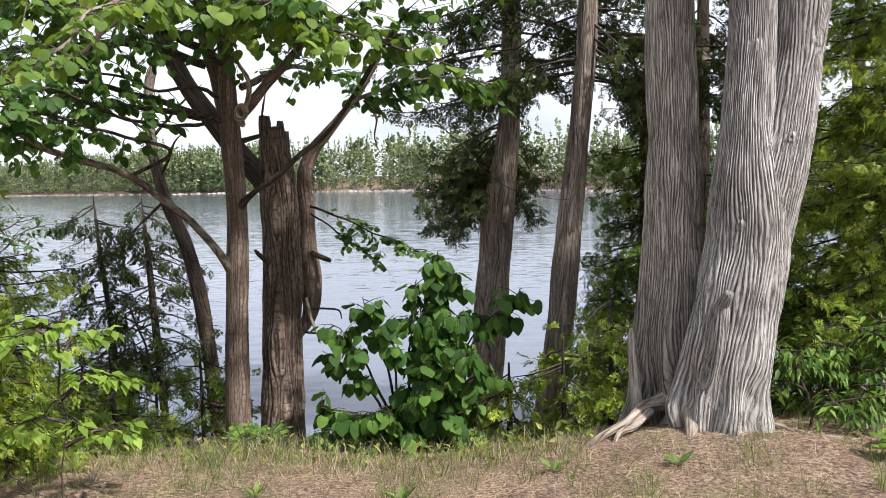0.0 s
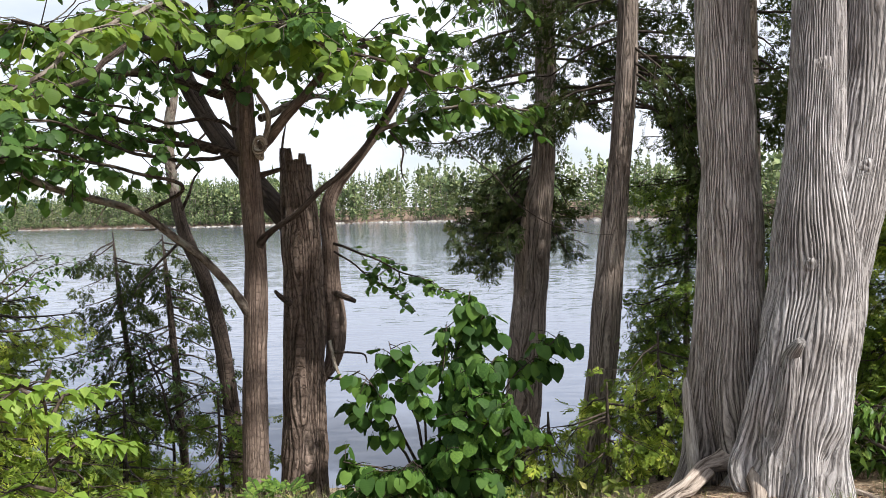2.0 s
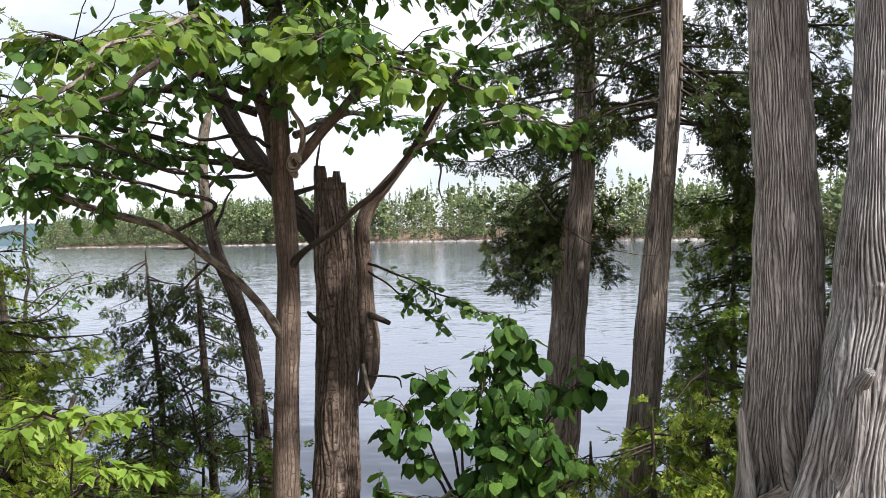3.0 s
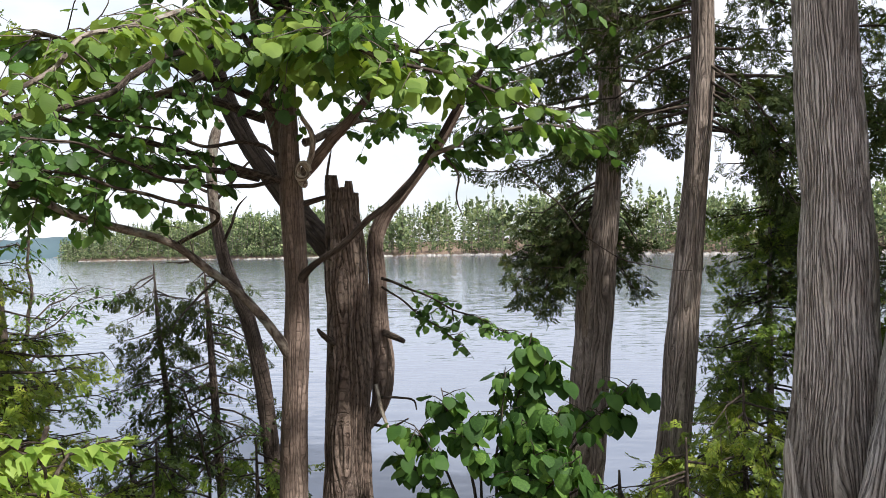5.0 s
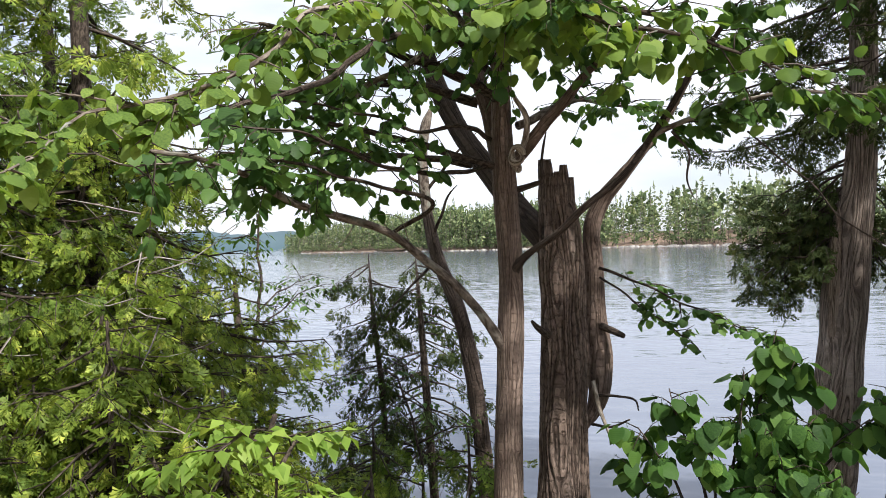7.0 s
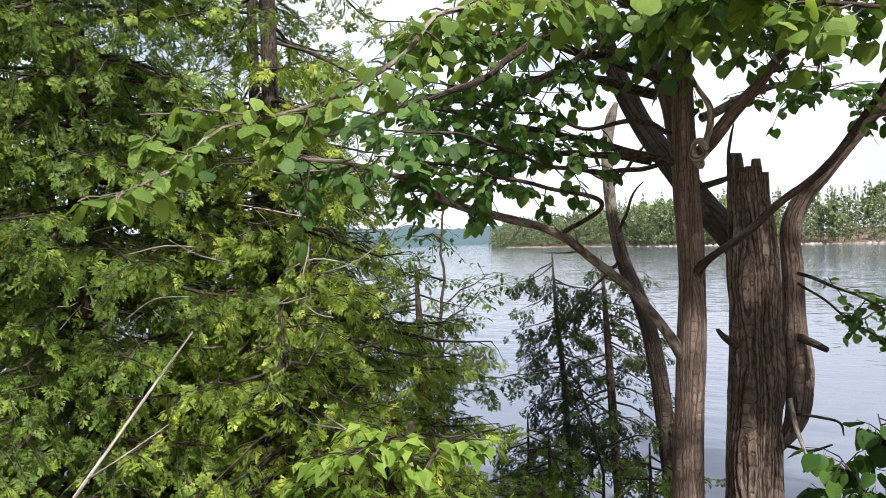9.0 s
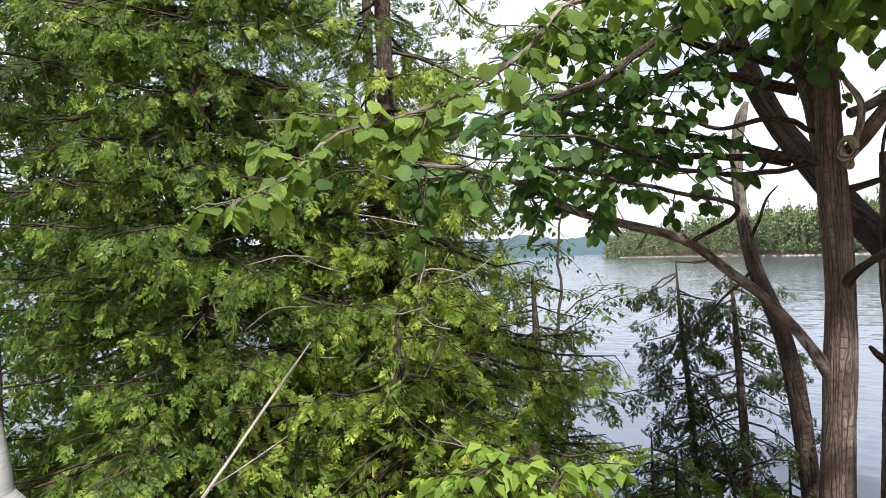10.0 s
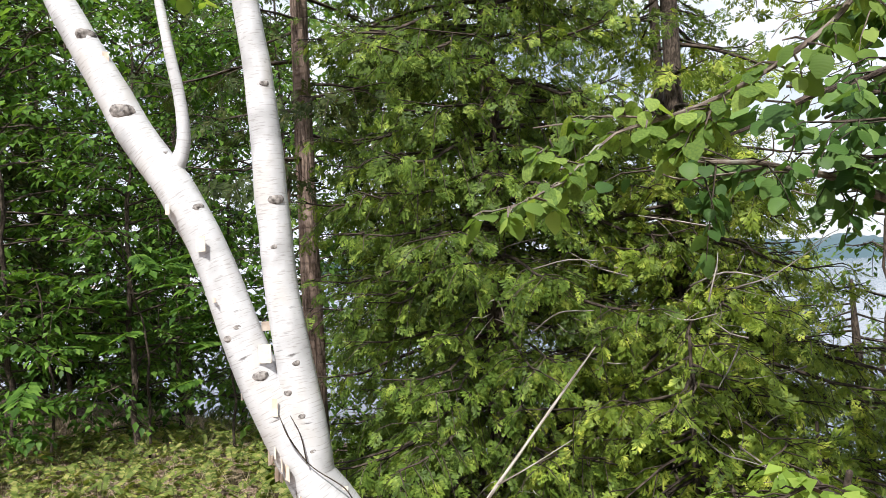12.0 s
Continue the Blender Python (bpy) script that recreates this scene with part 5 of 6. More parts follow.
def build_broken_tree():
    tree = thing("broken_tree", "broken-topped dark trunk with flaking bark and live side limbs", "tree")
    g = Geo()
    body = tube(g, [(-1.52, 6.1, -1.2, 0.28), (-1.49, 6.1, -0.85, 0.225), (-1.45, 6.1, -0.33, 0.2), (-1.43, 6.1, 0.23, 0.193), (-1.41, 6.1, 0.79, 0.187), (-1.4, 6.1, 1.34, 0.185), (-1.405, 6.1, 1.7, 0.176), (-1.415, 6.1, 1.95, 0.158), (-1.43, 6.1, 2.12, 0.13), (-1.44, 6.1, 2.22, 0.11)], 150, 0.025, swollen(lump=0.2, seed=4), strips=30, furrow=0.016, seed=12)
    rg = np.random.default_rng(4)
    for k in range(15):
        az = 24 * k + rg.uniform(-6, 6)
        c, o = skin(body, 2.08, az)
        side = 0.5 - 0.5 * math.cos(radians(az - 20))
        h = 2.16 + 0.15 * rg.random() + 0.09 * side
        e = c - o * 0.045
        lean = o * 0.012
        tube(g, [(*(c - o * 0.03)[:2], 1.96, 0.04), (*(e + lean)[:2], h - 0.07, 0.034), (*(e + lean * 1.4)[:2], h, 0.026)], 15, 0.02, swollen(lump=0.4, seed=k), strips=4, furrow=0.01, seed=k)
    part("trunk", g, STUMP_BARK, tree)
    g = Geo()
    lim = tube(g, [(-1.42, 6.1, 1.55, 0.1), (-1.53, 6.12, 1.75, 0.108), (-1.78, 6.3, 2.0, 0.1), (-2.04, 6.4, 2.32, 0.095), (-2.35, 6.5, 2.75, 0.09), (-2.52, 6.5, 3.11, 0.082), (-2.63, 6.4, 3.56, 0.068), (-2.7, 6.2, 4.6, 0.03)], 70, 0.04, swollen(seed=6), strips=20, furrow=0.008, seed=14)
    part("limb", g, DARK_LIMB, tree, "thick dark slanting limb")
    g = Geo()
    tube(g, [(-1.32, 6.25, 0.2, 0.03), (-1.2, 6.3, 0.42, 0.07), (-1.16, 6.3, 0.75, 0.096), (-1.18, 6.3, 1.09, 0.084), (-1.18, 6.3, 1.49, 0.078), (-1.18, 6.3, 1.88, 0.07), (-1.1, 6.3, 2.05, 0.062), (-0.97, 6.3, 2.2, 0.052), (-0.83, 6.3, 2.36, 0.042), (-0.65, 6.3, 2.57, 0.032), (-0.4, 6.2, 2.95, 0.02)], 55, 0.035, swollen(lump=0.2, seed=8), strips=15, furrow=0.006, seed=16)
    part("limb", g, BASS_BARK, tree, "second stem grown along the broken trunk")
    for pts, mt in (([(-1.13, 6.22, 1.05, 0.03), (-1.0, 6.15, 1.0, 0.026), (-0.95, 6.12, 0.98, 0.02)], TWIG_BARK), ([(-1.5, 5.95, 1.0, 0.03), (-1.58, 5.85, 1.1, 0.02), (-1.6, 5.82, 1.14, 0.012)], TWIG_BARK),
                    ([(-1.2, 6.15, 0.62, 0.02), (-1.14, 6.05, 0.4, 0.016), (-1.05, 5.98, 0.2, 0.008)], DEAD_WOOD), ([(-1.2, 6.2, 0.5, 0.012), (-1.0, 6.1, 0.52, 0.01), (-0.86, 6.05, 0.5, 0.008), (-0.84, 6.0, 0.44, 0.005)], TWIG_BARK),
                    ([(-1.22, 6.15, 0.28, 0.012), (-1.05, 6.0, 0.3, 0.01), (-0.9, 5.9, 0.38, 0.006)], TWIG_BARK)):
        g = Geo()
        tube(g, pts, 9, 0.03, wiggle=0.01)
        part("dead_stub", g, mt, tree)
    wood, lv = Geo(), Leaves()
    leafy(wood, lv, lim, 0.72, 1, 16, 0.5, 9, 0.085, 90)
    tagged(part("twig_spray", wood, TWIG_BARK, tree), kind="stuff")
    lv.grow(tree, BASS_LEAF, HEART)


build_basswood()
build_broken_tree()


def build_leaning_tree():
    tree = thing("leaning_tree", "leaning slender tree with a bare broken grey top", "tree")
    g = Geo()
    tube(g, [(-2.55, 7.8, -1.5, 0.12), (-2.58, 7.8, -1.21, 0.1), (-2.65, 7.8, -0.23, 0.09), (-2.74, 7.8, 0.53, 0.088), (-2.85, 7.8, 1.04, 0.083), (-3.08, 7.8, 1.65, 0.072), (-3.17, 7.8, 2.1, 0.062)], 45, 0.05, swollen(seed=9), strips=9, furrow=0.006, seed=17)
    part("trunk", g, DARK_LIMB, tree)
    g = Geo()
    tube(g, [(-3.16, 7.8, 2.05, 0.061), (-3.19, 7.8, 2.35, 0.058), (-3.19, 7.8, 2.8, 0.053), (-3.13, 7.8, 3.08, 0.048), (-3.08, 7.8, 3.2, 0.02)], 18, 0.04, plates(0.004, 9, 7, 10))
    part("dead_top", g, LIMB_BARK, tree, "bare grey broken top")
    g = Geo()
    for a, b in (((-3.18, 7.8, 2.4), (-3.9, 7.7, 2.55)), ((-3.12, 7.8, 1.8), (-2.75, 7.6, 2.35)), ((-3.18, 7.8, 2.3), (-2.5, 7.7, 2.9)), ((-3.05, 7.8, 1.6), (-3.6, 7.5, 0.9))):
        m = [(a[i] + b[i]) / 2 + (0.08 if i == 2 else 0) for i in range(3)]
        tube(g, [(*a, 0.02), (*m, 0.014), (*b, 0.004)], 6, 0.06, wiggle=0.03)
    part("bare_branch", g, TWIG_BARK, tree)


build_leaning_tree()


def build_sprout():
    tree = thing("basswood_sprout", "bushy basswood sprout with large heart-shaped leaves", "shrub")
    wood, lv = Geo(), Leaves()
    base = np.array([-0.25, 5.6, ground_at(-0.25, 5.6) - 0.05])
    tips = [(0.08, 5.45, 1.1, 0.55, 12), (0.22, 5.4, 0.98, 0.6, 9), (-0.12, 5.4, 0.85, 0.7, 7), (0.0, 5.2, 0.55, 0.6, 9), (0.27, 5.2, 0.62, 0.6, 9), (-0.58, 5.3, 0.75, 0.76, 8), (-0.8, 5.3, 0.5, 0.75, 8), (-0.82, 5.35, 0.15, 0.7, 7), (-0.4, 5.2, 0.5, 0.75, 6),
            (0.1, 4.95, 0.35, 0.55, 10), (0.35, 4.9, 0.35, 0.55, 10), (0.48, 5.1, 0.12, 0.55, 9), (-0.95, 5.2, -0.2, 0.55, 10), (-0.65, 5.0, -0.2, 0.5, 10), (-0.4, 4.95, -0.12, 0.5, 10), (-0.15, 4.95, -0.05, 0.5, 10), (0.1, 5.0, -0.2, 0.5, 9), (0.82, 5.6, 0.7, 0.78, 8), (0.6, 5.5, 0.55, 0.8, 4), (-0.85, 5.05, -0.4, 0.45, 10), (-0.5, 4.95, -0.4, 0.45, 10), (-0.2, 4.95, -0.35, 0.4, 10), (0.2, 5.0, -0.4, 0.45, 9), (0.4, 5.2, -0.3, 0.45, 9), (-0.05, 5.1, 0.15, 0.5, 8)]
    for k, (*tip, f0, n) in enumerate(tips):
        tip = np.array(tip)
        mid = base + (tip - base) * 0.5 + np.array([0, 0, 0.14])
        g = Geo()
        p = tube(g, [(*base, 0.02), (*mid, 0.011), (*tip, 0.004)], 6, 0.1, wiggle=0.02)
        part("stem", g, TWIG_BARK, tree)
        leafy(wood, lv, p, f0, 1.0, int(n * 1.35), 0.2, 6, 0.11, 100 + k, droop=1.5)
    tagged(part("twig_spray", wood, TWIG_BARK, tree), kind="stuff")
    lv.grow(tree, SPROUT_LEAF, HEART, 250, (0.1, 4.6, 0.4))


build_sprout()


def build_birch():
    tree = thing("birch_tree", "white paper birch with two leaning stems and peeling bark", "tree")
    lump = lambda a, s, r: (vnoise(a / 6.2832 * 5, s * 6, 5) - 0.5) * r * 0.1 + 0.0016 * (vnoise(a / 6.2832 * 9, s * 60, 9) - 0.5)
    g = Geo()
    one = tube(g, [(-4.06, 1.84, -0.2, 0.2), (-4.1, 1.73, 0.2, 0.16), (-4.155, 1.525, 0.72, 0.122), (-4.16, 1.48, 1.06, 0.107), (-4.17, 1.44, 1.36, 0.098), (-4.18, 1.39, 1.72, 0.088), (-4.18, 1.36, 2.07, 0.085), (-4.18, 1.33, 2.51, 0.08), (-4.19, 1.3, 2.87, 0.074), (-4.19, 1.25, 3.25, 0.068), (-4.2, 1.1, 5.5, 0.04), (-4.2, 1.0, 7, 0.015)], 48, 0.03, lump)
    stem_a = part("stem", g, BIRCH, tree)
    g = Geo()
    two = tube(g, [(-4.0, 1.9, -0.1, 0.18), (-4.1, 1.66, 0.5, 0.145), (-4.15, 1.53, 0.71, 0.132), (-4.23, 1.32, 1.16, 0.117), (-4.28, 1.2, 1.49, 0.11), (-4.32, 1.09, 1.85, 0.099), (-4.38, 0.92, 2.24, 0.097), (-4.47, 0.72, 2.57, 0.094), (-4.53, 0.56, 2.9, 0.086), (-4.6, 0.37, 3.29, 0.074), (-4.9, -0.3, 5.0, 0.045), (-5.2, -0.8, 7, 0.015)], 48, 0.03, lump)
    stem_b = part("stem", g, BIRCH, tree)
    g = Geo()
    br = tube(g, [(-4.4, 0.88, 2.33, 0.05), (-4.37, 0.94, 2.5, 0.036), (-4.36, 0.93, 2.74, 0.03), (-4.37, 0.89, 2.97, 0.028), (-4.38, 0.84, 3.27, 0.023), (-4.4, 0.7, 4.4, 0.01)], 14, 0.04, plates(0.002, 6, 8, 2))
    part("branch", g, BIRCH, tree, "slim pale birch branch")
    for p, z, az, r in ((two, 2.69, -8, 0.038), (two, 2.17, 30, 0.024), (two, 1.56, -10, 0.016), (two, 1.3, -5, 0.026), (two, 2.45, 55, 0.03), (two, 1.49, -54, 0.018), (two, 2.03, 45, 0.013), (two, 3.08, 20, 0.034),
                        (one, 2.19, 4, 0.026), (one, 1.35, -10, 0.014), (one, 1.22, -50, 0.018), (one, 1.08, -19, 0.014), (one, 2.81, 9, 0.016), (one, 1.97, -22, 0.012), (one, 0.91, -2, 0.014)):
        c, o = skin(p, z, az)
        g = Geo()
        knot(g, c, o, r * 1.15, ((1.3, -0.3), (1.0, 0.04), (0.6, 0.16), (0.1, 0.1)), 0.85)
        part("branch_scar", g, SCAR, stem_a if p is one else stem_b)
    rg = np.random.default_rng(5)
    for k in range(26):
        z = rg.uniform(0.5, 3.0)
        f = rg.random()
        if k < 14:
            z = rg.uniform(0.6, 0.95)
        xs = np.interp(z, [0.5, 0.71, 1.16, 1.85, 2.57, 3.0], [-4.1, -4.15, -4.23, -4.32, -4.47, -4.55])
        ys = np.interp(z, [0.5, 0.71, 1.16, 1.85, 2.57, 3.0], [1.66, 1.53, 1.32, 1.09, 0.72, 0.5])
        a = rg.uniform(-2.0, -0.9) if k < 14 else rg.uniform(-1.8, 1.2)
        o = np.array([math.cos(a), math.sin(a), 0])
        rr = np.interp(z, [0.5, 1.2, 3], [0.14, 0.115, 0.085])
        c = np.array([xs, ys, z]) + o * (rr + 0.008)
        w, h = rg.uniform(0.02, 0.065), rg.uniform(0.012, 0.05)
        sd = np.array([-o[1], o[0], 0])
        i = np.linspace(0, 1, 5)
        v = np.concatenate([c + o * (0.6 * w * i**1.5 + 0.002)[:, None] + sd * (w * (i - 0.3))[:, None] + np.array([0, 0, s]) * h for s in (-1, 1)])
        g = Geo()
        g.put(v, [(j, j + 1, j + 6, j + 5) for j in range(4)])
        part("bark_curl", g, PEEL, stem_b)
    g = Geo()
    tube(g, [(-3.99, 1.74, 0.45, 0.0035), (-3.98, 1.62, 0.72, 0.0035), (-4.02, 1.45, 0.86, 0.003), (-4.03, 1.36, 1.0, 0.004), (-4.05, 1.33, 1.12, 0.002)], 6, 0.03, wiggle=0.012)
    tube(g, [(-4.02, 1.45, 0.86, 0.004), (-4.05, 1.42, 1.02, 0.003), (-4.06, 1.38, 1.1, 0.002)], 5, 0.03, wiggle=0.01)
    part("dark_vine", g, TWIG_BARK, stem_b, "thin dark vine over the bark")
    wood, lv = Geo(), Leaves()
    leafy(wood, lv, br, 0.45, 1, 10, 0.4, 5, 0.07, 140)
    tagged(part("twig_spray", wood, TWIG_BARK, tree), kind="stuff")
    lv.grow(tree, BRIGHT_LEAF, HEART)


build_birch()


def broadleaf(label, x, y, h, spread, n, size, seed, material=WOODS_LEAF, leaf=OVAL, z0=0.4, wood_mat=TWIG_BARK, name="woodland_tree", category="tree", r0=0.035):
    """A woodland tree: trunk, limbs and leaves in ragged sprays."""
    tree = thing(name, label, category, "woods beside the birch")
    rg = np.random.default_rng(seed)
    z = ground_at(x, y)
    g = Geo()
    trunk = tube(g, [(x, y, z - 0.1, r0), (x + rg.normal(0, 0.1), y + rg.normal(0, 0.1), z + h * 0.5, r0 * 0.7), (x + rg.normal(0, 0.2), y + rg.normal(0, 0.2), z + h, 0.01)], 10, 0.15, wiggle=0.03)
    part("trunk", g, wood_mat, tree)
    wood, lv = Geo(), Leaves()
    limbs = max(6, n // 90)
    for i in range(limbs):
        f = (i + rg.random()) / limbs
        c, d = along(trunk, min(0.99, z0 / h + (1 - z0 / h) * f))
        a = rg.uniform(0, 6.28)
        ln = spread * rg.uniform(0.5, 1.1) * (1.1 - 0.6 * abs(f - 0.35))
        e = c + np.array([math.cos(a) * ln, math.sin(a) * ln, ln * rg.uniform(-0.1, 0.45)])
        p = tube(wood, [(*c, 0.014), (*((c + e) / 2 + (0, 0, 0.05)), 0.009), (*e, 0.003)], 4, 0.2, wiggle=0.03)
        leafy(wood, lv, p, 0.25, 1, max(4, int(n / limbs / 9)), 0.4 * min(1.3, spread), 9, size, seed * 31 + i, droop=0.5, step=0.4 if spread > 1 else 0.17)
    tagged(part("twig_spray", wood, TWIG_BARK, tree), kind="stuff")
    lv.grow(tree, material, [leaf])
    return tree


for k, (x, y, h, sp, n, sz, z0) in enumerate(((-7.9, 0.9, 4.5, 1.2, 3200, 0.1, 0.6), (-8.6, -0.3, 5.5, 1.7, 5200, 0.12, 0.2), (-7.8, 2.6, 5.5, 1.4, 4500, 0.1, 0.1), (-9.3, 1.5, 6.5, 1.9, 5600, 0.12, 0.1), (-9.6, -2.2, 6.5, 1.9, 5200, 0.12, 0.2), (-8.4, 3.9, 6, 1.6, 4200, 0.11, 0.1),
        (-11.0, 0.2, 7.5, 2.2, 5600, 0.14, 0.1), (-11.3, 2.6, 7.5, 2.2, 5200, 0.14, 0.1), (-12.0, -2.6, 8, 2.4, 5200, 0.15, 0.1), (-10.4, -4.2, 7, 2.2, 4200, 0.13, 0.2), (-14.0, 0.5, 9, 2.8, 4500, 0.18, 0.1), (-14.5, -3.8, 9, 2.8, 4200, 0.18, 0.1), (-13.0, 4.0, 8, 2.6, 4200, 0.17, 0.1))):
    broadleaf("leafy green woodland tree in dense growth", x - 1.1, y, h, sp, n, sz, 200 + k, z0=z0)
# Added dark conifers that block sky gaps and darken the wood's interior.
for k, (x, y, h) in enumerate(((-15.5, -6.0, 9.0), (-16.5, -3.0, 10.0), (-16.0, -0.4, 9.5), (-16.5, 2.2, 9.0), (-13.0, -5.0, 8.0), (-12.6, -0.9, 8.0))):
    z = ground_at(x, y)
    cedar("dark conifer added behind the woods to block the sky", [(x, y, z - 0.1, 0.14), (x, y, z + 4, 0.1), (x, y, z + h, 0.02)], CEDAR_DARK, 90 + k, bark=TWIG_BARK, seg=8, amp=0.0, step=0.4, boughs=(
        dict(n=52, z0=z + 0.4, z1=z + h - 0.4, long0=2.0, long1=0.7, density=0.45, size=(0.3, 0.5), az=(-110, 110)),))
# broad-leaved branches that show between the thicket and the water
broadleaf("dark leafy young tree over the water", -4.9, 7.2, 3.4, 1.3, 750, 0.085, 220, BASS_LEAF, OVAL, 0.8, name="young_tree", r0=0.03)
broadleaf("dark leafy young tree over the water", -3.2, 7.3, 1.6, 0.9, 260, 0.08, 221, BASS_LEAF, OVAL, 0.3, name="young_tree", r0=0.02)
broadleaf("bright yellow-green sapling with thin leaves on the bank", -2.06, 2.84, 1.2, 0.36, 420, 0.085, 222, BRIGHT_LEAF, oval_leaf(0.3), 0.25, name="sapling", category="sapling", r0=0.006)
broadleaf("bright yellow-green sapling with thin leaves on the bank", -2.8, 3.3, 0.85, 0.34, 240, 0.09, 223, BRIGHT_LEAF, oval_leaf(0.3), 0.2, name="sapling", category="sapling", r0=0.006)
for k, (x, y, h, n) in enumerate(((2.62, 3.86, 0.52, 700), (3.1, 4.05, 0.62, 800), (3.65, 4.1, 0.7, 800), (3.35, 3.8, 0.4, 450), (4.1, 3.9, 0.6, 600))):
    broadleaf("low green shrub with narrow pointed leaves beside the cedar", x, y, h, 0.4, n, 0.085, 230 + k, SHRUB_LEAF, LANCE, 0.12, name="shrub", category="shrub", r0=0.01)


def build_dead_twigs():
    rg = np.random.default_rng(21)
    thicket = thing("brushwood", "bare pale dead twigs caught in the cedar thicket", "brush")
    for k in range(46):
        x, y, z = rg.uniform(-4.3, -2.9), rg.uniform(2.2, 4.4), rg.uniform(0.3, 2.2)
        if x > -3.6 and y < 2.6:
            continue
        a, ln = rg.uniform(0, 6.28), rg.uniform(0.25, 0.7)
        e = (x + math.cos(a) * ln, y + math.sin(a) * ln * 0.6, z + rg.uniform(-0.2, 0.25))
        m = ((x + e[0]) / 2, (y + e[1]) / 2, (z + e[2]) / 2 + rg.normal(0, 0.05))
        g = Geo()
        tube(g, [(x, y, z, 0.005), (*m, 0.004), (*e, 0.0015)], 5, 0.06, wiggle=0.012)
        for j in range(3):
            f = rg.uniform(0.3, 0.9)
            c = np.array([x, y, z]) * (1 - f) + np.array(e) * f
            q = c + rg.normal(0, 0.09, 3)
            tube(g, [(*c, 0.0025), (*((c + q) / 2 + rg.normal(0, 0.015, 3)), 0.002), (*q, 0.001)], 3, 0.06)
        part("twig", g, WOOD_GREY, thicket)


build_dead_twigs()


def build_ash(x, y, h, n, seed, size=0.42):
    """A woodland sapling with long compound leaves."""
    rg = np.random.default_rng(seed)
    tree = thing("ash_sapling", "young tree with long compound green leaves", "sapling", "woods beside the birch")
    z = ground_at(x, y)
    g = Geo()
    trunk = tube(g, [(x, y, z - 0.05, 0.016), (x + 0.05, y, z + h * 0.5, 0.012), (x + rg.normal(0, 0.15), y + rg.normal(0, 0.15), z + h, 0.004)], 7, 0.1, wiggle=0.02)
    part("stem", g, TWIG_BARK, tree)
    mesh = Geo().put(*FERN).mesh("compound_leaf", WOODS_LEAF, False)
    for k in range(n):
        c, d = along(trunk, rg.uniform(0.5, 0.99))
        a = rg.uniform(0, 6.28)
        o = np.array([math.cos(a), math.sin(a), rg.uniform(-0.35, 0.35)])
        c = c + o * rg.uniform(0.02, 0.5)
        r = turned(o[None], np.array([[0, 0, 1.0]]) + rg.normal(0, 0.25, (1, 3)))[0] * size * rg.uniform(0.7, 1.25)
        ob = new("compound_leaf", mesh)
        ob.parent = tree
        ob.matrix_basis = Matrix([[*r[i], c[i]] for i in range(3)] + [[0, 0, 0, 1]])


for k, (x, y, h, n) in enumerate(((-8.9, 0.1, 2.0, 26), (-8.8, 1.0, 2.3, 30), (-9.4, -0.8, 1.9, 26), (-8.4, 1.8, 1.8, 20))):
    build_ash(x, y, h, n, 300 + k)


def weed(name, label, x, y, leaf, material, n, size, up, seed, lift=0.0):
    """A small plant: a rosette of leaves on the ground."""
    rg = np.random.default_rng(seed)
    plant = thing(name, label, "plant")
    mesh = Geo().put(*leaf).mesh("leaf", material)
    z = ground_at(x, y)
    g = Geo()
    tube(g, [(x, y, z - 0.02, 0.004), (x, y, z + 0.02 + lift * 0.5, 0.003), (x, y, z + 0.03 + lift, 0.002)], 5, 0.03)
    part("stem", g, TWIG_BARK, plant)
    for k in range(n):
        a = 6.28 * (k + rg.uniform(-0.3, 0.3)) / n
        o = np.array([math.cos(a), math.sin(a), up * rg.uniform(0.5, 1.4)])
        r = turned(o[None], np.array([[0, 0, 1.0]]) + rg.normal(0, 0.2, (1, 3)))[0] * size * rg.uniform(0.7, 1.2)
        ob = new("leaf", mesh)
        ob.parent = plant
        p = (x + o[0] * 0.01, y + o[1] * 0.01, z + 0.02 + lift * rg.uniform(0.4, 1.0))
        ob.matrix_basis = Matrix([[*r[i], p[i]] for i in range(3)] + [[0, 0, 0, 1]])


for k, (x, y) in enumerate(((-1.62, 5.15), (-1.45, 5.25))):
    weed("fern", "small green ferny plant at the foot of the trunks", x, y, FERN, SHRUB_LEAF, 11, 0.19, 0.7, 400 + k, 0.1)
for k, (x, y) in enumerate(((-0.2, 2.95), (-1.05, 3.05), (1.5, 3.25), (0.75, 3.4))):
    weed("weed", "broad-bladed green weed in dry grass", x, y, LANCE, TUFT, 7, 0.11, 1.2, 410 + k)
for k, (x, y) in enumerate(((2.75, 3.15), (2.95, 3.35))):
    weed("seedling", "basswood seedling with a few heart-shaped leaves", x, y, HEART[0], BRIGHT_LEAF, 6, 0.11, 0.2, 420 + k, 0.12)


def build_stick():
    g = Geo()
    tube(g, [(-2.95, 1.04, -0.02, 0.011), (-3.15, 2.02, 0.83, 0.0085), (-3.24, 2.47, 1.21, 0.006), (-3.29, 2.7, 1.4, 0.004)], 10, 0.06, swollen(lump=0.3))
    tube(g, [(-3.16, 2.05, 0.86, 0.004), (-3.08, 2.2, 0.95, 0.003), (-3.0, 2.35, 1.05, 0.0015)], 6, 0.05)
    tagged(part("dead_stick", g, WOOD_GREY), "pale bare dead pole leaning in the cedar thicket", "stick")


build_stick()


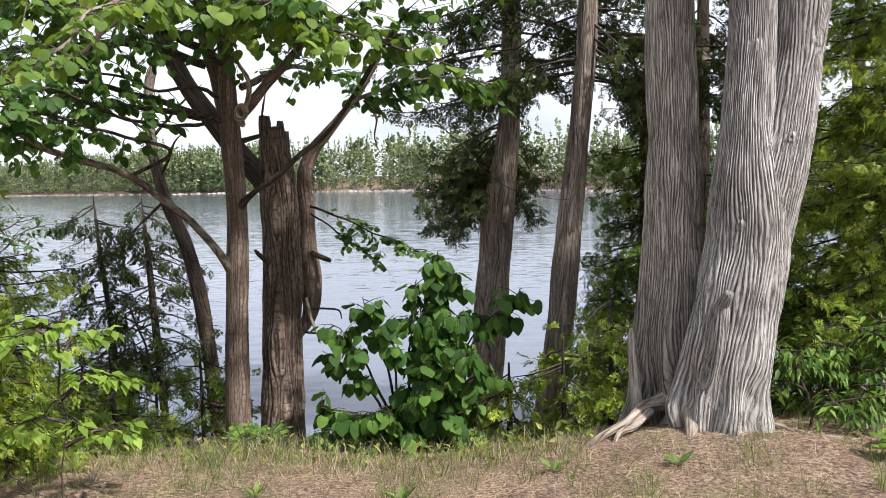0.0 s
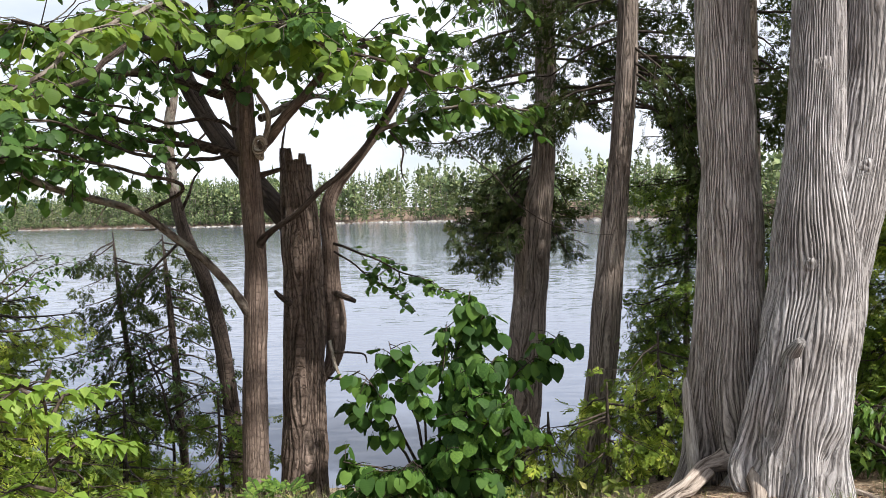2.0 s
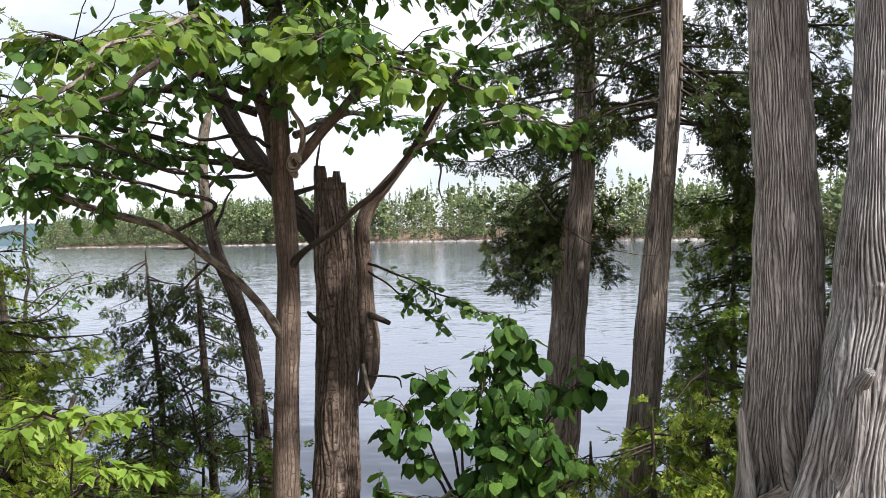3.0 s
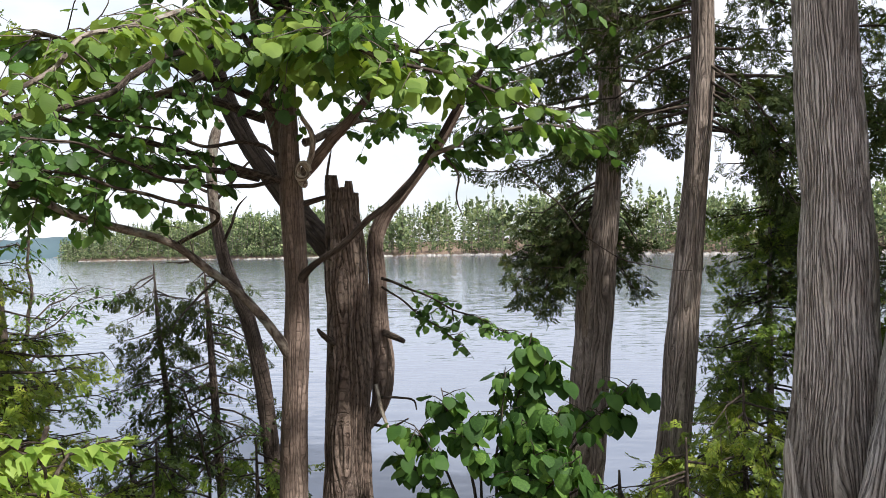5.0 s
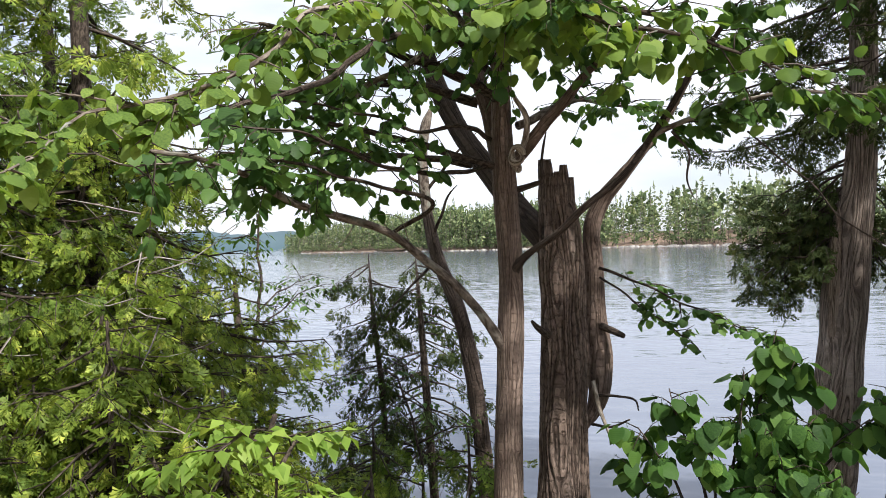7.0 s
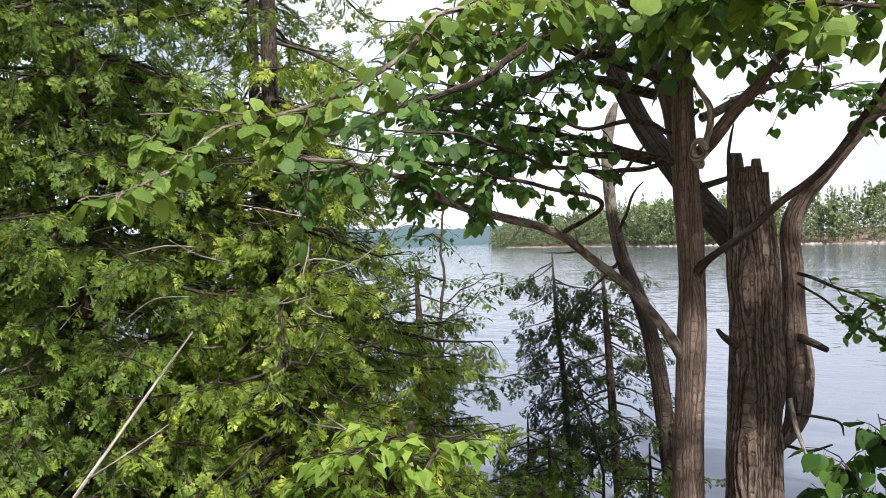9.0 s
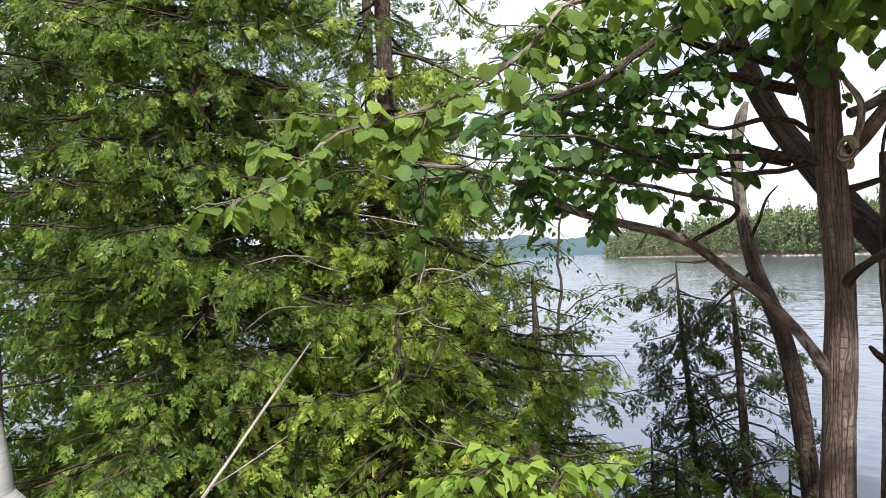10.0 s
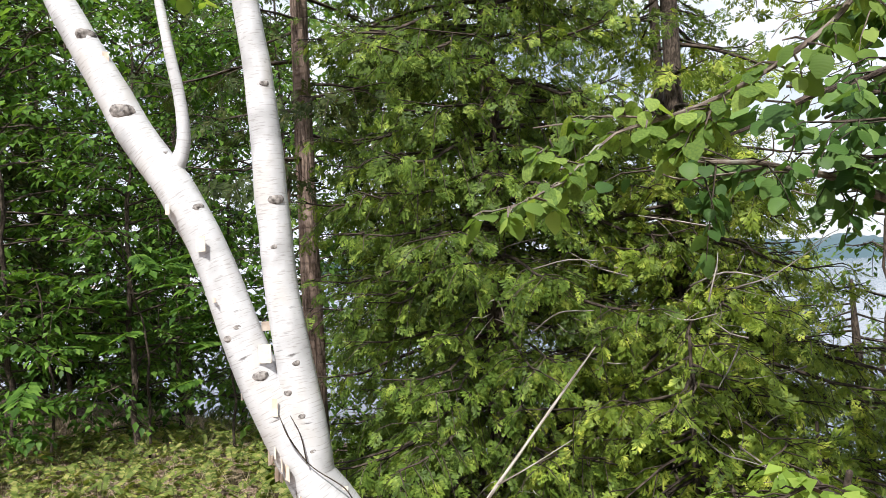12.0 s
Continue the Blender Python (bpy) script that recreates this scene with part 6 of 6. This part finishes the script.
def build_grass():
    rg = np.random.default_rng(9)
    blade = template([(-0.012, 0, 0), (0.012, 0, 0), (0.009, 0.5, 0.05), (-0.009, 0.5, 0.05), (0, 1, 0.28)], [(0, 1, 2, 3)], [(3, 2, 4)])
    n = 52000
    x, y = rg.uniform(-4.2, 5, n), 1.6 + 4.2 * rg.random(n)
    clump = vnoise(x * 2.3, y * 2.3, 256) + 0.5 * vnoise(x * 7, y * 7, 256)
    keep = (clump + rg.normal(0, 0.2, n) > 0.95) & ~((x > 1.2) & (x < 2.8) & (y > 3.6))
    edge = (y > 3.1) & (y < 4.6) & (x < 1) & (rg.random(n) < 0.22)
    keep |= edge
    x, y = x[keep], y[keep]
    m = len(x)
    tall = rg.uniform(0.05, 0.16, m) * np.where((y > 3.4) & (x < 1.0), 1.45, 0.85)
    d = unit(np.stack([rg.normal(0, 0.35, m), rg.normal(0, 0.35, m), np.ones(m)], 1))
    nr = unit(np.stack([rg.normal(0, 1, m), rg.normal(0, 1, m), np.zeros(m)], 1))
    g = Geo()
    scatter(g, blade, np.stack([x, y, height(x, y) - 0.01], 1), turned(d, nr), tall)
    n = 14000
    x, y = rg.uniform(-5, 7, n), rg.uniform(-6, 1.8, n)
    ok = vnoise(x * 1.6, y * 1.6, 256) + rg.normal(0, 0.2, n) > 0.5
    x, y = x[ok], y[ok]
    m = len(x)
    d = unit(np.stack([rg.normal(0, 0.4, m), rg.normal(0, 0.4, m), np.ones(m)], 1))
    nr = unit(np.stack([rg.normal(0, 1, m), rg.normal(0, 1, m), np.zeros(m)], 1))
    scatter(g, blade, np.stack([x, y, height(x, y) - 0.01], 1), turned(d, nr), rg.uniform(0.04, 0.13, m))
    # green tufts and weeds on the litter
    cx, cy = rg.uniform(-3.6, 4.2, 150), rg.uniform(2.3, 4.4, 150)
    ok = ~((cx > 1.3) & (cx < 2.7) & (cy > 3.7))
    cx, cy = np.repeat(cx[ok], 22), np.repeat(cy[ok], 22)
    m = len(cx)
    x, y = cx + rg.normal(0, 0.035, m), cy + rg.normal(0, 0.035, m)
    d = unit(np.stack([(x - cx) * 9, (y - cy) * 9, np.ones(m)], 1) + rg.normal(0, 0.2, (m, 3)))
    nr = unit(np.stack([rg.normal(0, 1, m), rg.normal(0, 1, m), np.zeros(m)], 1))
    tufts = Geo()
    scatter(tufts, blade, np.stack([x, y, height(x, y) - 0.01], 1), turned(d, nr), rg.uniform(0.06, 0.2, m))
    tagged(part("grass_tufts", tufts, TUFT), "green grass tufts and weeds among dry litter", "grass", kind="stuff")
    # the growth on the ground beside the birch
    n = 9000
    x, y = rg.uniform(-12, -4.6, n), rg.uniform(-3.0, 2.6, n)
    d = unit(np.stack([rg.normal(0, 0.4, n), rg.normal(0, 0.4, n), np.ones(n)], 1))
    nr = unit(np.stack([rg.normal(0, 1, n), rg.normal(0, 1, n), np.zeros(n)], 1))
    scatter(g, blade, np.stack([x, y, height(x, y) - 0.01], 1), turned(d, nr), rg.uniform(0.08, 0.28, n))
    tagged(part("grass", g, GRASS), "thin dry and green grass tufts along the bank", "grass", kind="stuff")

    straw = template([(-0.014, 0, 0), (0.014, 0, 0), (0.012, 1, 0.02), (-0.012, 1, 0.02)], [(0, 1, 2, 3)], [])
    n = 40000
    x, y = rg.uniform(-3.8, 4.6, n), 1.6 + 3.2 * rg.random(n)
    a = rg.uniform(0, 6.28, n)
    d = np.stack([np.cos(a), np.sin(a), rg.normal(0, 0.15, n)], 1)
    nr = unit(np.stack([rg.normal(0, 0.3, n), rg.normal(0, 0.3, n), np.ones(n)], 1))
    g = Geo()
    scatter(g, straw, np.stack([x, y, height(x, y) + 0.006], 1), turned(d, nr), rg.uniform(0.03, 0.11, n))
    tagged(part("litter", g, LITTER), "fallen brown needles and straw on the ground", "litter", kind="stuff")

    n = 2800
    x, y = rg.uniform(-10, -5.2, n), rg.uniform(-3.2, 2.4, n)
    g = Geo()
    a = rg.uniform(0, 6.28, n)
    d = np.stack([np.cos(a), np.sin(a), rg.uniform(0.2, 1.0, n)], 1)
    nr = unit(np.stack([rg.normal(0, 0.3, n), rg.normal(0, 0.3, n), np.ones(n)], 1))
    scatter(g, FERN, np.stack([x, y, height(x, y) + rg.uniform(0, 0.15, n)], 1), turned(d, nr), rg.uniform(0.09, 0.21, n))
    n = 700
    x, y = rg.uniform(-3.5, 1.2, n), rg.uniform(3.8, 5.2, n)
    a = rg.uniform(0, 6.28, n)
    d = np.stack([np.cos(a), np.sin(a), rg.uniform(0.3, 1.3, n)], 1)
    nr = unit(np.stack([rg.normal(0, 0.3, n), rg.normal(0, 0.3, n), np.ones(n)], 1))
    scatter(g, OVAL, np.stack([x, y, height(x, y) + rg.uniform(0, 0.12, n)], 1), turned(d, nr), rg.uniform(0.03, 0.09, n))
    tagged(part("undergrowth", g, FERN_LEAF, smooth=False), "low ferny undergrowth and weeds on the bank", "undergrowth", kind="stuff")


build_grass()
